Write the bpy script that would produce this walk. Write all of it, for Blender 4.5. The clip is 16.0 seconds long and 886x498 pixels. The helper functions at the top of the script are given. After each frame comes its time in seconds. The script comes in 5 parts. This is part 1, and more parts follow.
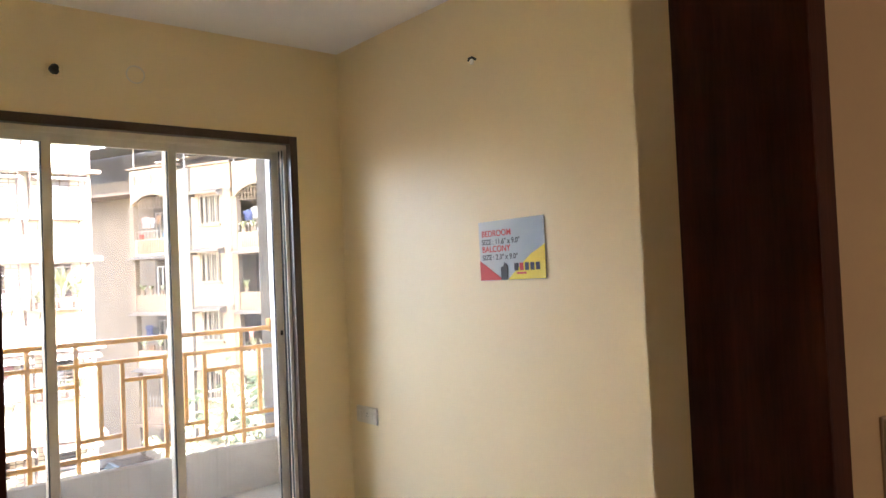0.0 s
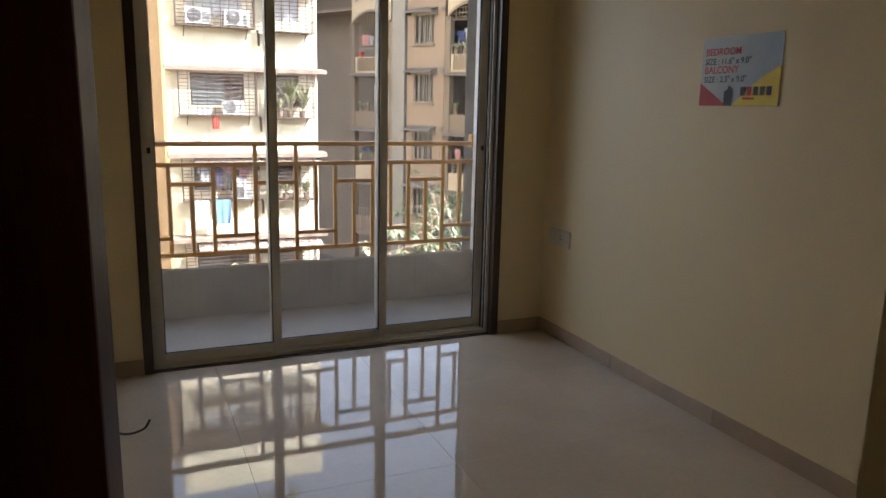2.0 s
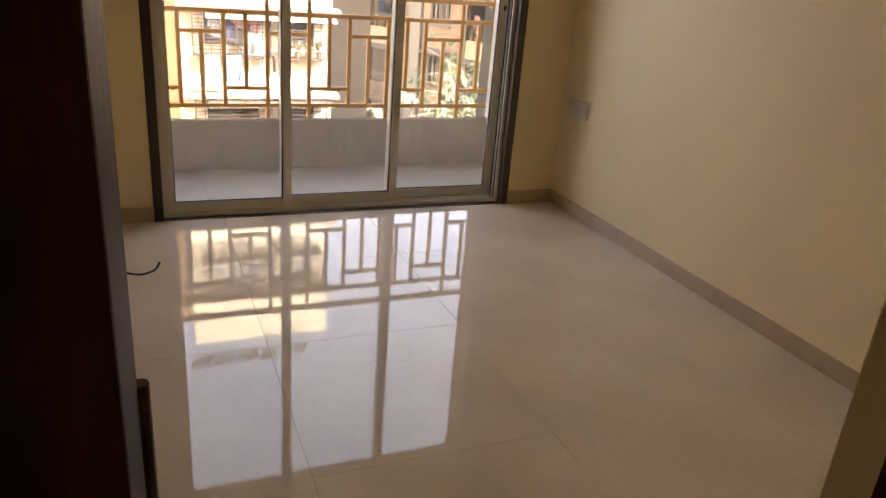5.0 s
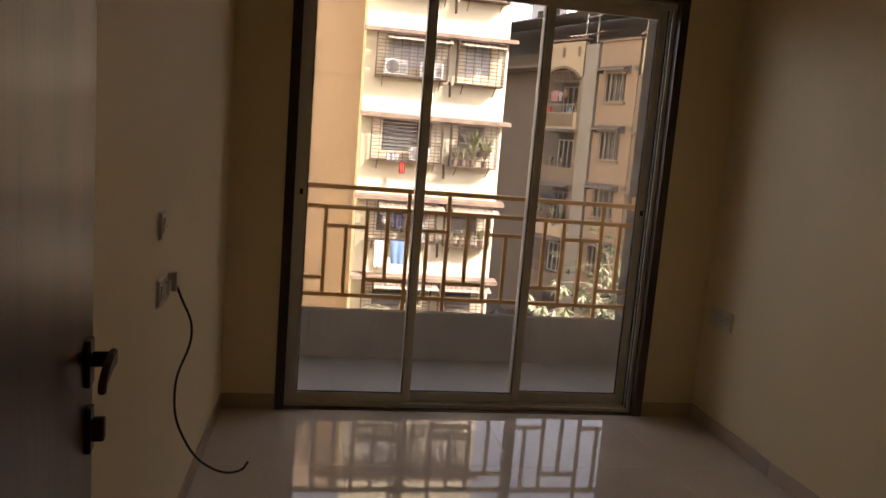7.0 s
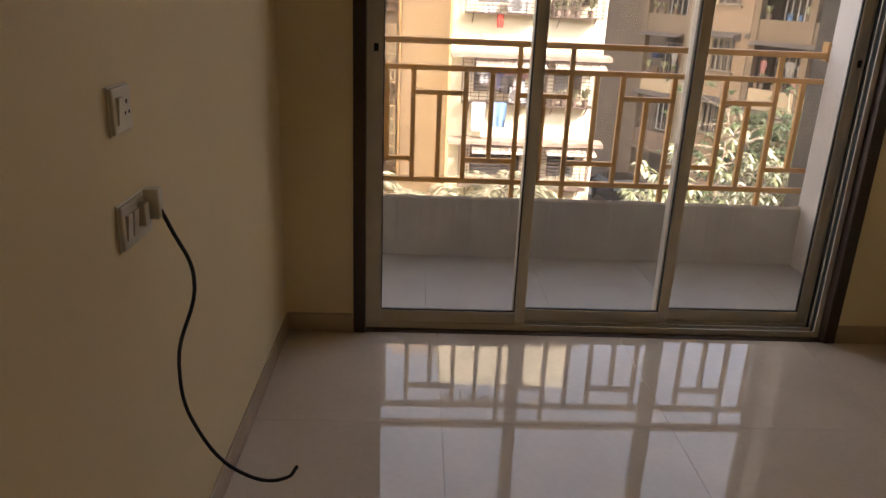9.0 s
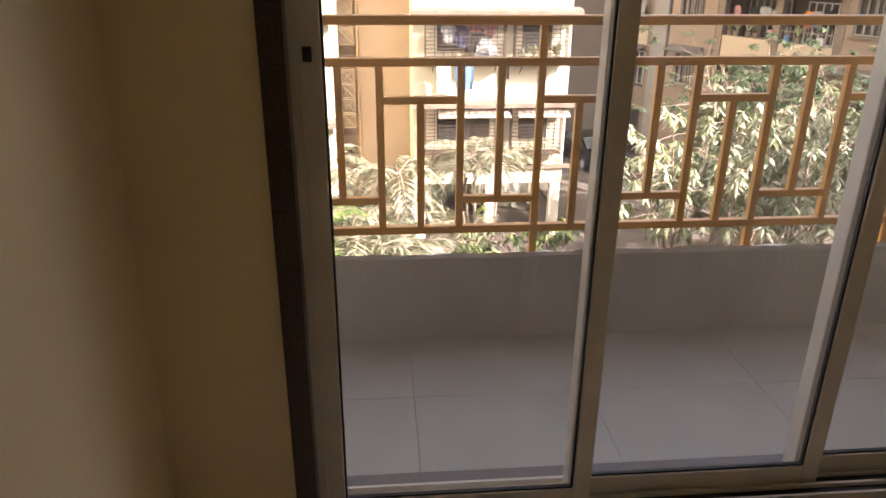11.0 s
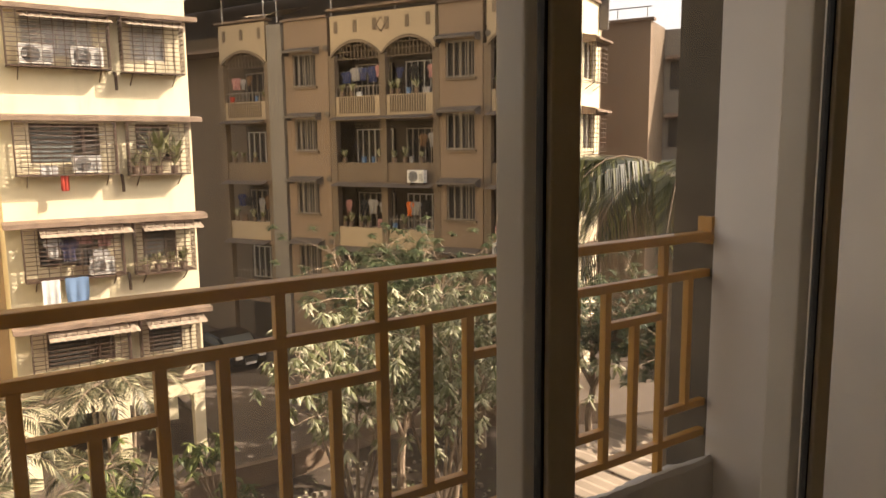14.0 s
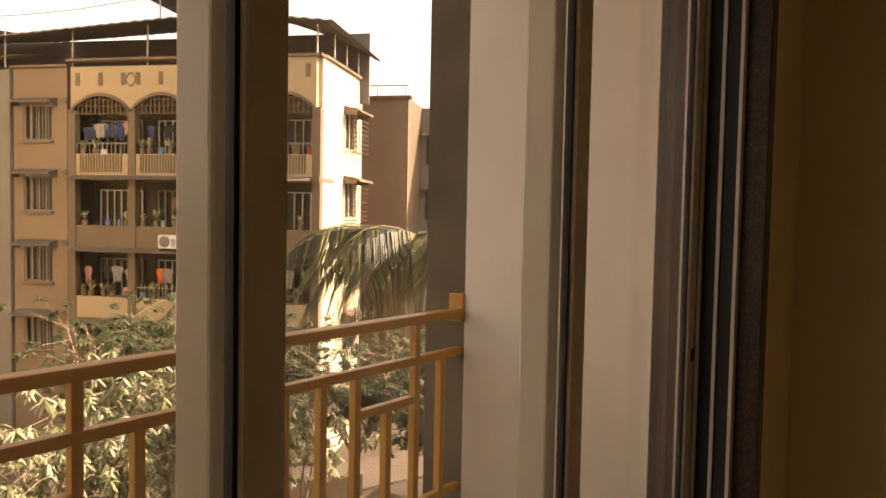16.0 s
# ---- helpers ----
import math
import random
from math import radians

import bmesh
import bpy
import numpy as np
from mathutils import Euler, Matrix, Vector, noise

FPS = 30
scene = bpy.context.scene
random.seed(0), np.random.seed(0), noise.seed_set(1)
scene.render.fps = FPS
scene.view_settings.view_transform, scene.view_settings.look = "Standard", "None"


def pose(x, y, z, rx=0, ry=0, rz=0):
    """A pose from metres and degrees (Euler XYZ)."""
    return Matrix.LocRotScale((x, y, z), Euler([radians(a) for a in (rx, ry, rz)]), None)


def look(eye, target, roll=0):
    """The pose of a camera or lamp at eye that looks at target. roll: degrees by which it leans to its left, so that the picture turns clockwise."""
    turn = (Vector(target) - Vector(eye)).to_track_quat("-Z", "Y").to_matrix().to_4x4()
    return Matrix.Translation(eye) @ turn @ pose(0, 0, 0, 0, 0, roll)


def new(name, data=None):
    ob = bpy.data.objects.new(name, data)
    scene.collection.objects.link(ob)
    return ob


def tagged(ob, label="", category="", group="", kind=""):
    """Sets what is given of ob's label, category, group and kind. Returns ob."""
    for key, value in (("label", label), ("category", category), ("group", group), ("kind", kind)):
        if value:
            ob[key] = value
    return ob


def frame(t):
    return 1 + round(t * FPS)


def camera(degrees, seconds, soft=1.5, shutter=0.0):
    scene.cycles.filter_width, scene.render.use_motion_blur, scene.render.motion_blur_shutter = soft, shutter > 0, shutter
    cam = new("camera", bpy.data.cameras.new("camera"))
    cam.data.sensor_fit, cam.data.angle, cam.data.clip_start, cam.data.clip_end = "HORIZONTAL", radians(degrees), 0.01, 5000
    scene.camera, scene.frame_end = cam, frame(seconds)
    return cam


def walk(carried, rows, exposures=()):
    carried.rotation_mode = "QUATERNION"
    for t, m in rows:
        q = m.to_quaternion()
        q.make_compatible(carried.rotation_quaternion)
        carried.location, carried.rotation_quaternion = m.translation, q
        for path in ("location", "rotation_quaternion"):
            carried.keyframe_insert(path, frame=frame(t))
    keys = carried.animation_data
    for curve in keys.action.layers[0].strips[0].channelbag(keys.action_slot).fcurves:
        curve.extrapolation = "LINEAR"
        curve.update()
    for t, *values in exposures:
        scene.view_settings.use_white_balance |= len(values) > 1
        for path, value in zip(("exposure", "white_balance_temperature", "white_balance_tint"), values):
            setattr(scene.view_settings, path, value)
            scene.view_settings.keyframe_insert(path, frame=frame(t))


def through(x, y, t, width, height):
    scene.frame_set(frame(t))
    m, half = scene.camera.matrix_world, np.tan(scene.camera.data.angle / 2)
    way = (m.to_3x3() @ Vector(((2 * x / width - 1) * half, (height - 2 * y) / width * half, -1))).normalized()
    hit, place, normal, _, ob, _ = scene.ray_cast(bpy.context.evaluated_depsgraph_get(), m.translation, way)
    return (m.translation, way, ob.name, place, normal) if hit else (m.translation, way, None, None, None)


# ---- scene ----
cam = camera(62.6, 16.0)
PATH = [
    (0, (0.195, -4.1, 1.554), (1.468, -2.558, 1.609), -2.5),
    (0.5, (0.228, -4.095, 1.554), (1.183, -2.344, 1.701), -0.4),
    (1, (0.251, -4.073, 1.515), (1.057, -2.242, 1.482), 0.4),
    (1.5, (0.258, -4.049, 1.485), (1.07, -2.24, 1.215), 0.7),
    (2, (0.262, -4.036, 1.476), (1.046, -2.239, 1.08), 1.3),
    (2.5, (0.273, -4.033, 1.455), (1.029, -2.274, 0.874), 2.0),
    (3, (0.272, -4.016, 1.448), (1.021, -2.299, 0.747), 3.1),
    (3.2, (0.263, -4.019, 1.396), (0.998, -2.307, 0.669), 4.1),
    (5.3, (0.264, -4.01, 1.441), (1.001, -2.3, 0.711), 4.7),
    (5.5, (0.305, -4.003, 1.472), (0.935, -2.232, 0.789), 4.6),
    (6, (0.339, -3.934, 1.485), (0.889, -2.039, 1.161), 3.9),
    (6.5, (0.403, -3.935, 1.518), (0.805, -1.984, 1.334), 2.9),
    (7, (0.496, -3.91, 1.496), (0.823, -1.957, 1.216), 4.6),
    (7.5, (0.513, -3.722, 1.472), (0.818, -1.791, 1.051), 4.8),
    (8, (0.519, -3.504, 1.46), (0.826, -1.611, 0.893), 1.9),
    (8.5, (0.579, -3.216, 1.441), (0.69, -1.305, 0.863), 1.7),
    (8.7, (0.565, -3.086, 1.418), (0.632, -1.182, 0.809), 2.4),
    (10.8, (0.501, -1.564, 1.377), (0.733, 0.265, 0.603), 1.3),
    (11.1, (0.513, -1.366, 1.4), (0.652, 0.476, 0.633), 0.2),
    (11.5, (0.509, -1.106, 1.383), (0.761, 0.722, 0.612), 2.5),
    (12, (0.479, -0.799, 1.411), (0.912, 1.027, 0.721), 0.6),
    (12.5, (0.536, -0.573, 1.45), (0.938, 1.321, 0.955), -0.9),
    (13, (0.531, -0.493, 1.464), (1.112, 1.373, 1.04), -0.7),
    (13.5, (0.456, -0.525, 1.473), (1.359, 1.213, 1.071), -1.3),
    (14, (0.439, -0.548, 1.493), (1.549, 1.093, 1.217), -0.6),
    (14.5, (0.409, -0.577, 1.529), (1.531, 1.077, 1.474), -1.0),
    (15, (0.424, -0.553, 1.517), (1.597, 1.065, 1.43), -0.7),
    (15.5, (0.524, -0.493, 1.5), (1.908, 0.945, 1.38), -0.5),
    (16, (0.617, -0.437, 1.511), (2.203, 0.778, 1.421), 1.1),
]
EXPOSURES = [(0.0, 4.43, 5400, 14), (0.5, 3.48, 5150, 15), (1.0, 2.18, 5400, 12), (2.2, 2.4, 5600, 13), (3.2, 2.88, 6200, 21), (5.3, 3.28, 6500, 18), (5.7, 3.15, 6500, 17), (6.2, 2.18, 7000, 23), (6.8, 1.68, 6900, 24), (7.6, 1.88, 6500, 20), (8.7, 2.35, 6500, 20), (10.8, 2.38, 6300, 21), (11.8, 2.18, 6300, 21), (12.4, 1.03, 7300, 24), (13.0, 0.66, 7700, 25), (13.6, 0.81, 7400, 19), (14.3, 1.11, 8400, 19), (15.0, 0.91, 9000, 21), (15.5, 1.01, 9400, 23), (16.0, 1.46, 9800, 26)]
walk(cam, [(t, look(eye, target, roll)) for t, eye, target, roll in PATH], EXPOSURES)

# ---- world and sun ----
SUN_AZ, SUN_EL = 51.0, 38.0
to_sun = Vector((math.sin(radians(SUN_AZ)) * math.cos(radians(SUN_EL)), -math.cos(radians(SUN_AZ)) * math.cos(radians(SUN_EL)), math.sin(radians(SUN_EL))))
world = bpy.data.worlds.new("world")
scene.world = world
world.use_nodes = True
sky = world.node_tree.nodes.new("ShaderNodeTexSky")
sky.sky_type = "NISHITA"
sky.sun_disc = False
sky.sun_elevation = radians(SUN_EL)
sky.sun_rotation = radians(180 - SUN_AZ)
sky.dust_density = 2.5
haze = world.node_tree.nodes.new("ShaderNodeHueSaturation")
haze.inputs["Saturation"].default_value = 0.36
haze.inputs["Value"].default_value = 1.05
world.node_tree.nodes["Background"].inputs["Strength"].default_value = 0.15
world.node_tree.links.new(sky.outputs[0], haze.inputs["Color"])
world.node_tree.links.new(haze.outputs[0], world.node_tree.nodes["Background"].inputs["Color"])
sun = new("sun", bpy.data.lights.new("sun", "SUN"))
sun.data.energy = 5.0
sun.data.angle = radians(0.5)
sun.data.color = (1.0, 0.95, 0.87)
sun.matrix_world = look(to_sun * 60, (0, 0, 0))
# added fill lamp in an invented hall window, unseen behind the camera
hall_fill = new("hall_fill_light", bpy.data.lights.new("hall_fill_light", "AREA"))
hall_fill.data.shape = "RECTANGLE"
hall_fill.data.size, hall_fill.data.size_y = 1.0, 1.15
hall_fill.data.energy = 0.16
hall_fill.data.color = (1.0, 0.66, 0.45)
hall_fill.matrix_world = look((1.95, -5.19, 1.5), (1.95, -4.0, 1.5))


# ---- materials ----
def material(name, color, rough=0.6, var=0.12, scale=6.0, fine=60.0, bump=0.1, metal=0.0, spec=0.5, tint=None, stretch=(1, 1, 1), stain=0.0, stain_scale=1.2, stain_color=(0.08, 0.06, 0.05), rand=0.0, dist=0.004):
    """A procedural surface: two scales of noise in the colour, stains of their own shape, fine relief."""
    m = bpy.data.materials.new(name)
    m.use_nodes = True
    nt = m.node_tree
    b = nt.nodes["Principled BSDF"]
    L = nt.links.new
    co = nt.nodes.new("ShaderNodeTexCoord")
    mp = nt.nodes.new("ShaderNodeMapping")
    mp.inputs["Scale"].default_value = stretch
    L(co.outputs["Object"], mp.inputs[0])
    n1 = nt.nodes.new("ShaderNodeTexNoise")
    n1.inputs["Scale"].default_value = scale
    n1.inputs["Detail"].default_value = 5
    n2 = nt.nodes.new("ShaderNodeTexNoise")
    n2.inputs["Scale"].default_value = fine
    n2.inputs["Detail"].default_value = 4
    L(mp.outputs[0], n1.inputs["Vector"])
    L(mp.outputs[0], n2.inputs["Vector"])
    add = nt.nodes.new("ShaderNodeMath")
    add.operation = "MULTIPLY_ADD"
    add.inputs[1].default_value = 0.35
    L(n2.outputs["Fac"], add.inputs[0])
    L(n1.outputs["Fac"], add.inputs[2])
    ramp = nt.nodes.new("ShaderNodeValToRGB")
    lo = [max(c * (1 - var), 0) for c in color]
    hi = [min(c * (1 + var), 1) for c in (tint or color)]
    ramp.color_ramp.elements[0].position, ramp.color_ramp.elements[1].position = 0.45, 0.9
    ramp.color_ramp.elements[0].color, ramp.color_ramp.elements[1].color = (*lo, 1), (*hi, 1)
    L(add.outputs[0], ramp.inputs[0])
    out = ramp.outputs[0]
    if stain:
        n3 = nt.nodes.new("ShaderNodeTexNoise")
        n3.inputs["Scale"].default_value = stain_scale
        n3.inputs["Detail"].default_value = 8
        n3.inputs["Roughness"].default_value = 0.7
        L(mp.outputs[0], n3.inputs["Vector"])
        r3 = nt.nodes.new("ShaderNodeMapRange")
        r3.inputs[1].default_value, r3.inputs[2].default_value = 0.5, 0.75
        r3.inputs[3].default_value, r3.inputs[4].default_value = 0.0, stain
        L(n3.outputs["Fac"], r3.inputs[0])
        mx = nt.nodes.new("ShaderNodeMix")
        mx.data_type = "RGBA"
        mx.inputs["B"].default_value = (*stain_color, 1)
        L(r3.outputs[0], mx.inputs["Factor"])
        L(out, mx.inputs["A"])
        out = mx.outputs["Result"]
    if rand:
        oi = nt.nodes.new("ShaderNodeObjectInfo")
        rr = nt.nodes.new("ShaderNodeMapRange")
        rr.inputs[3].default_value, rr.inputs[4].default_value = 1 - rand, 1 + rand
        L(oi.outputs["Random"], rr.inputs[0])
        hs = nt.nodes.new("ShaderNodeHueSaturation")
        L(rr.outputs[0], hs.inputs["Value"])
        L(out, hs.inputs["Color"])
        out = hs.outputs[0]
    L(out, b.inputs["Base Color"])
    b.inputs["Roughness"].default_value = rough
    b.inputs["Metallic"].default_value = metal
    b.inputs["Specular IOR Level"].default_value = spec
    if bump:
        bp = nt.nodes.new("ShaderNodeBump")
        bp.inputs["Strength"].default_value = bump
        bp.inputs["Distance"].default_value = dist
        L(add.outputs[0], bp.inputs["Height"])
        L(bp.outputs[0], b.inputs["Normal"])
    return m


def glass_material(name, color=(0.985, 0.99, 0.985), ior=1.45, dirt=0.04):
    """Clear pane: what comes through, and a mirror by Fresnel, with a thin film of dust."""
    m = bpy.data.materials.new(name)
    m.use_nodes = True
    nt = m.node_tree
    nt.nodes.remove(nt.nodes["Principled BSDF"])
    L = nt.links.new
    tr = nt.nodes.new("ShaderNodeBsdfTransparent")
    tr.inputs[0].default_value = (*color, 1)
    gl = nt.nodes.new("ShaderNodeBsdfGlossy")
    gl.inputs["Roughness"].default_value = 0.01
    lw = nt.nodes.new("ShaderNodeLayerWeight")
    lw.inputs[0].default_value = 0.5
    pw = nt.nodes.new("ShaderNodeMath")
    pw.operation = "POWER"
    pw.inputs[1].default_value = 5.0
    L(lw.outputs["Facing"], pw.inputs[0])
    fr = nt.nodes.new("ShaderNodeMath")
    fr.operation = "MULTIPLY_ADD"
    fr.inputs[1].default_value, fr.inputs[2].default_value = 0.6, ((ior - 1) / (ior + 1)) ** 2
    L(pw.outputs[0], fr.inputs[0])
    mix = nt.nodes.new("ShaderNodeMixShader")
    L(fr.outputs[0], mix.inputs[0])
    L(tr.outputs[0], mix.inputs[1])
    L(gl.outputs[0], mix.inputs[2])
    df = nt.nodes.new("ShaderNodeBsdfDiffuse")
    df.inputs[0].default_value = (0.62, 0.57, 0.5, 1)
    tl = nt.nodes.new("ShaderNodeBsdfTranslucent")
    tl.inputs[0].default_value = (0.62, 0.57, 0.5, 1)
    dust = nt.nodes.new("ShaderNodeMixShader")
    dust.inputs[0].default_value = 0.6
    L(df.outputs[0], dust.inputs[1])
    L(tl.outputs[0], dust.inputs[2])
    co = nt.nodes.new("ShaderNodeTexCoord")
    fac = []
    for scale, stretch in ((2.2, (1, 1, 1)), (7.0, (1, 1, 0.16))):
        mp = nt.nodes.new("ShaderNodeMapping")
        mp.inputs["Scale"].default_value = stretch
        nz = nt.nodes.new("ShaderNodeTexNoise")
        nz.inputs["Scale"].default_value = scale
        nz.inputs["Detail"].default_value = 6
        L(co.outputs["Object"], mp.inputs[0])
        L(mp.outputs[0], nz.inputs["Vector"])
        fac.append(nz)
    av = nt.nodes.new("ShaderNodeMath")
    av.operation = "MULTIPLY_ADD"
    av.inputs[1].default_value = 0.5
    L(fac[1].outputs["Fac"], av.inputs[0])
    L(fac[0].outputs["Fac"], av.inputs[2])
    mr = nt.nodes.new("ShaderNodeMapRange")
    mr.inputs[1].default_value, mr.inputs[2].default_value = 0.6, 1.0
    mr.inputs[3].default_value, mr.inputs[4].default_value = dirt * 0.35, dirt
    L(av.outputs[0], mr.inputs[0])
    mix2 = nt.nodes.new("ShaderNodeMixShader")
    L(mr.outputs[0], mix2.inputs[0])
    L(mix.outputs[0], mix2.inputs[1])
    L(dust.outputs[0], mix2.inputs[2])
    L(mix2.outputs[0], nt.nodes["Material Output"].inputs[0])
    return m


def leaf_material(name, color, tint, rough=0.5, through=0.25):
    m = bpy.data.materials.new(name)
    m.use_nodes = True
    nt = m.node_tree
    b = nt.nodes["Principled BSDF"]
    L = nt.links.new
    geo = nt.nodes.new("ShaderNodeNewGeometry")
    ramp = nt.nodes.new("ShaderNodeValToRGB")
    ramp.color_ramp.elements[0].position = 0.42
    ramp.color_ramp.elements[0].color, ramp.color_ramp.elements[1].color = (*color, 1), (*tint, 1)
    L(geo.outputs["Random Per Island"], ramp.inputs[0])
    L(ramp.outputs[0], b.inputs["Base Color"])
    b.inputs["Roughness"].default_value = rough
    tl = nt.nodes.new("ShaderNodeBsdfTranslucent")
    L(ramp.outputs[0], tl.inputs[0])
    mix = nt.nodes.new("ShaderNodeMixShader")
    mix.inputs[0].default_value = through
    L(b.outputs[0], mix.inputs[1])
    L(tl.outputs[0], mix.inputs[2])
    L(mix.outputs[0], nt.nodes["Material Output"].inputs[0])
    return m


M = {}
M["cream"] = material("cream wall paint", (0.84, 0.695, 0.415), 0.5, 0.03, 1.5, 90, 0.08, stain=0.05, stain_color=(0.5, 0.4, 0.25))
M["ceiling"] = material("white ceiling paint", (0.84, 0.81, 0.76), 0.8, 0.03, 2, 80, 0.05)
M["tile"] = material("polished vitrified tile", (0.68, 0.585, 0.47), 0.03, 0.05, 2.5, 40, 0.0, spec=0.5, tint=(0.72, 0.625, 0.51), rand=0.015)
M["grout"] = material("tile grout", (0.6, 0.54, 0.46), 0.9, 0.1, 20, 100, 0.1)
M["skirting"] = material("beige skirting tile", (0.5, 0.38, 0.26), 0.25, 0.08, 5, 50, 0.03, rand=0.04)
M["granite"] = material("dark brown granite", (0.035, 0.02, 0.014), 0.3, 0.5, 160, 500, 0.02, tint=(0.075, 0.045, 0.032))
M["alu"] = material("beige powder-coated aluminium", (0.7, 0.64, 0.54), 0.35, 0.06, 8, 120, 0.02, stain=0.15)
M["rubber"] = material("black gasket", (0.02, 0.02, 0.02), 0.7, 0.1, 10, 80, 0.02)
M["glass"] = glass_material("window glass", dirt=0.075)
M["door"] = material("dark brown laminate", (0.055, 0.02, 0.011), 0.33, 0.5, 3, 30, 0.03, tint=(0.11, 0.04, 0.023), stretch=(3, 3, 0.25), spec=0.6)
M["frame_wood"] = material("dark brown frame wood", (0.07, 0.022, 0.012), 0.55, 0.45, 4, 50, 0.05, spec=0.15, stretch=(6, 6, 0.5))
M["bronze"] = material("dark bronze metal", (0.09, 0.06, 0.04), 0.35, 0.2, 20, 120, 0.02, metal=0.9)
M["plate"] = material("ivory switch plastic", (0.72, 0.66, 0.55), 0.35, 0.03, 8, 90, 0.0)
M["cable"] = material("black cable", (0.012, 0.011, 0.01), 0.5, 0.2, 30, 90, 0.0)
M["metal_dark"] = material("dark metal socket holes", (0.02, 0.02, 0.02), 0.5, 0.1, 8, 90, 0.0)
M["rail"] = material("ochre enamel railing paint", (0.52, 0.25, 0.038), 0.4, 0.12, 6, 80, 0.06, stain=0.3, stain_color=(0.25, 0.14, 0.07), stain_scale=5)
M["parapet"] = material("grey cement plaster", (0.43, 0.405, 0.37), 0.85, 0.12, 3, 45, 0.3, stain=0.35, stain_color=(0.24, 0.22, 0.2), stain_scale=2.5)
M["balcony_tile"] = material("grey balcony floor tile", (0.35, 0.33, 0.3), 0.5, 0.1, 3, 70, 0.05, rand=0.01, stain=0.25, stain_color=(0.2, 0.18, 0.16), stain_scale=2)
M["balcony_white"] = material("white balcony plaster", (0.8, 0.75, 0.68), 0.8, 0.06, 2.5, 50, 0.25, stain=0.2, stain_color=(0.45, 0.41, 0.36))
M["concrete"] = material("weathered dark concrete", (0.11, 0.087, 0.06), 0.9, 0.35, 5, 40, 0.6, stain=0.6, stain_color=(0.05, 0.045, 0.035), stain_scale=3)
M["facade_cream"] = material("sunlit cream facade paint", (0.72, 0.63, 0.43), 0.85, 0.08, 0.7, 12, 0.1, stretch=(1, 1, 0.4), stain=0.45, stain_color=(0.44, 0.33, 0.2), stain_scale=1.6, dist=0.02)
# peach, tan and band paints are darkened to match the far block's shaded front
M["facade_peach"] = material("peach facade paint darkened for shade", (0.25, 0.175, 0.115), 0.85, 0.08, 0.6, 12, 0.1, stain=0.25, stain_color=(0.3, 0.19, 0.1), stain_scale=0.7, dist=0.02)
M["facade_tan"] = material("tan facade paint darkened for shade", (0.17, 0.123, 0.08), 0.85, 0.08, 0.6, 12, 0.1, stain=0.3, stain_color=(0.3, 0.21, 0.13), stain_scale=0.6, dist=0.02)
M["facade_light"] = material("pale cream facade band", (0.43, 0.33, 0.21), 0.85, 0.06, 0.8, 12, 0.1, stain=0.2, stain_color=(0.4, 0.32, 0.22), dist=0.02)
M["bay_ochre"] = material("ochre stair bay paint", (0.37, 0.275, 0.19), 0.85, 0.08, 0.6, 12, 0.1, stain=0.3, stain_color=(0.3, 0.19, 0.1), stain_scale=0.7, dist=0.02)
M["facade_grey"] = material("grey facade paint", (0.24, 0.21, 0.17), 0.85, 0.08, 0.8, 12, 0.1, stain=0.2, dist=0.02)
M["slab"] = material("stained concrete sunshade", (0.21, 0.145, 0.1), 0.9, 0.3, 2.5, 25, 0.4, stain=0.8, stain_color=(0.06, 0.045, 0.035), stain_scale=4.0, dist=0.02)
# dark sheets paint the shade of rooms that are not built
M["room_shade"] = material("dark sheet painted as unlit room", (0.05, 0.042, 0.035), 0.8, 0.3, 1.5, 8, 0.0)
M["far_glass"] = material("far window glass", (0.09, 0.1, 0.1), 0.06, 0.3, 1.0, 8, 0.0, spec=0.8)
M["curtain"] = material("pale window curtain", (0.55, 0.55, 0.55), 0.8, 0.15, 2, 20, 0.1, stretch=(6, 6, 0.6))
M["win_frame"] = material("white window frame", (0.6, 0.57, 0.5), 0.5, 0.1, 4, 40, 0.0)
M["hood"] = material("weathered grey window hood", (0.12, 0.098, 0.078), 0.85, 0.25, 2, 20, 0.1)
# dark base colour paints the shade inside the deep balconies
M["shade_wall"] = material("balcony back wall with painted shade", (0.075, 0.055, 0.036), 0.85, 0.3, 1.2, 9, 0.0, stain=0.5, stain_color=(0.03, 0.025, 0.02))
M["far_frame"] = material("dull window frame", (0.3, 0.25, 0.19), 0.6, 0.15, 4, 40, 0.0)
M["louvre"] = material("dull grey-green louvre glass", (0.12, 0.135, 0.12), 0.35, 0.2, 3, 40, 0.0)
M["grille"] = material("rusty window grille", (0.085, 0.05, 0.032), 0.7, 0.3, 6, 60, 0.0)
M["ac"] = material("off-white air conditioner casing", (0.68, 0.66, 0.6), 0.5, 0.06, 3, 40, 0.0, stain=0.25, stain_color=(0.35, 0.3, 0.25))
M["ac_dark"] = material("dark fan grille", (0.05, 0.05, 0.05), 0.6, 0.2, 6, 60, 0.0)
M["sheet"] = material("grey corrugated sheet", (0.13, 0.115, 0.105), 0.7, 0.2, 1.2, 20, 0.1, stain=0.4)
M["sheet_light"] = material("faded awning sheet", (0.34, 0.27, 0.2), 0.75, 0.15, 1.5, 20, 0.1, stain=0.4, stain_color=(0.25, 0.17, 0.1))
M["pole"] = material("galvanised pole", (0.4, 0.38, 0.35), 0.5, 0.15, 4, 40, 0.0, metal=0.5)
M["pipe"] = material("painted drain pipe", (0.5, 0.33, 0.18), 0.6, 0.15, 3, 30, 0.0)
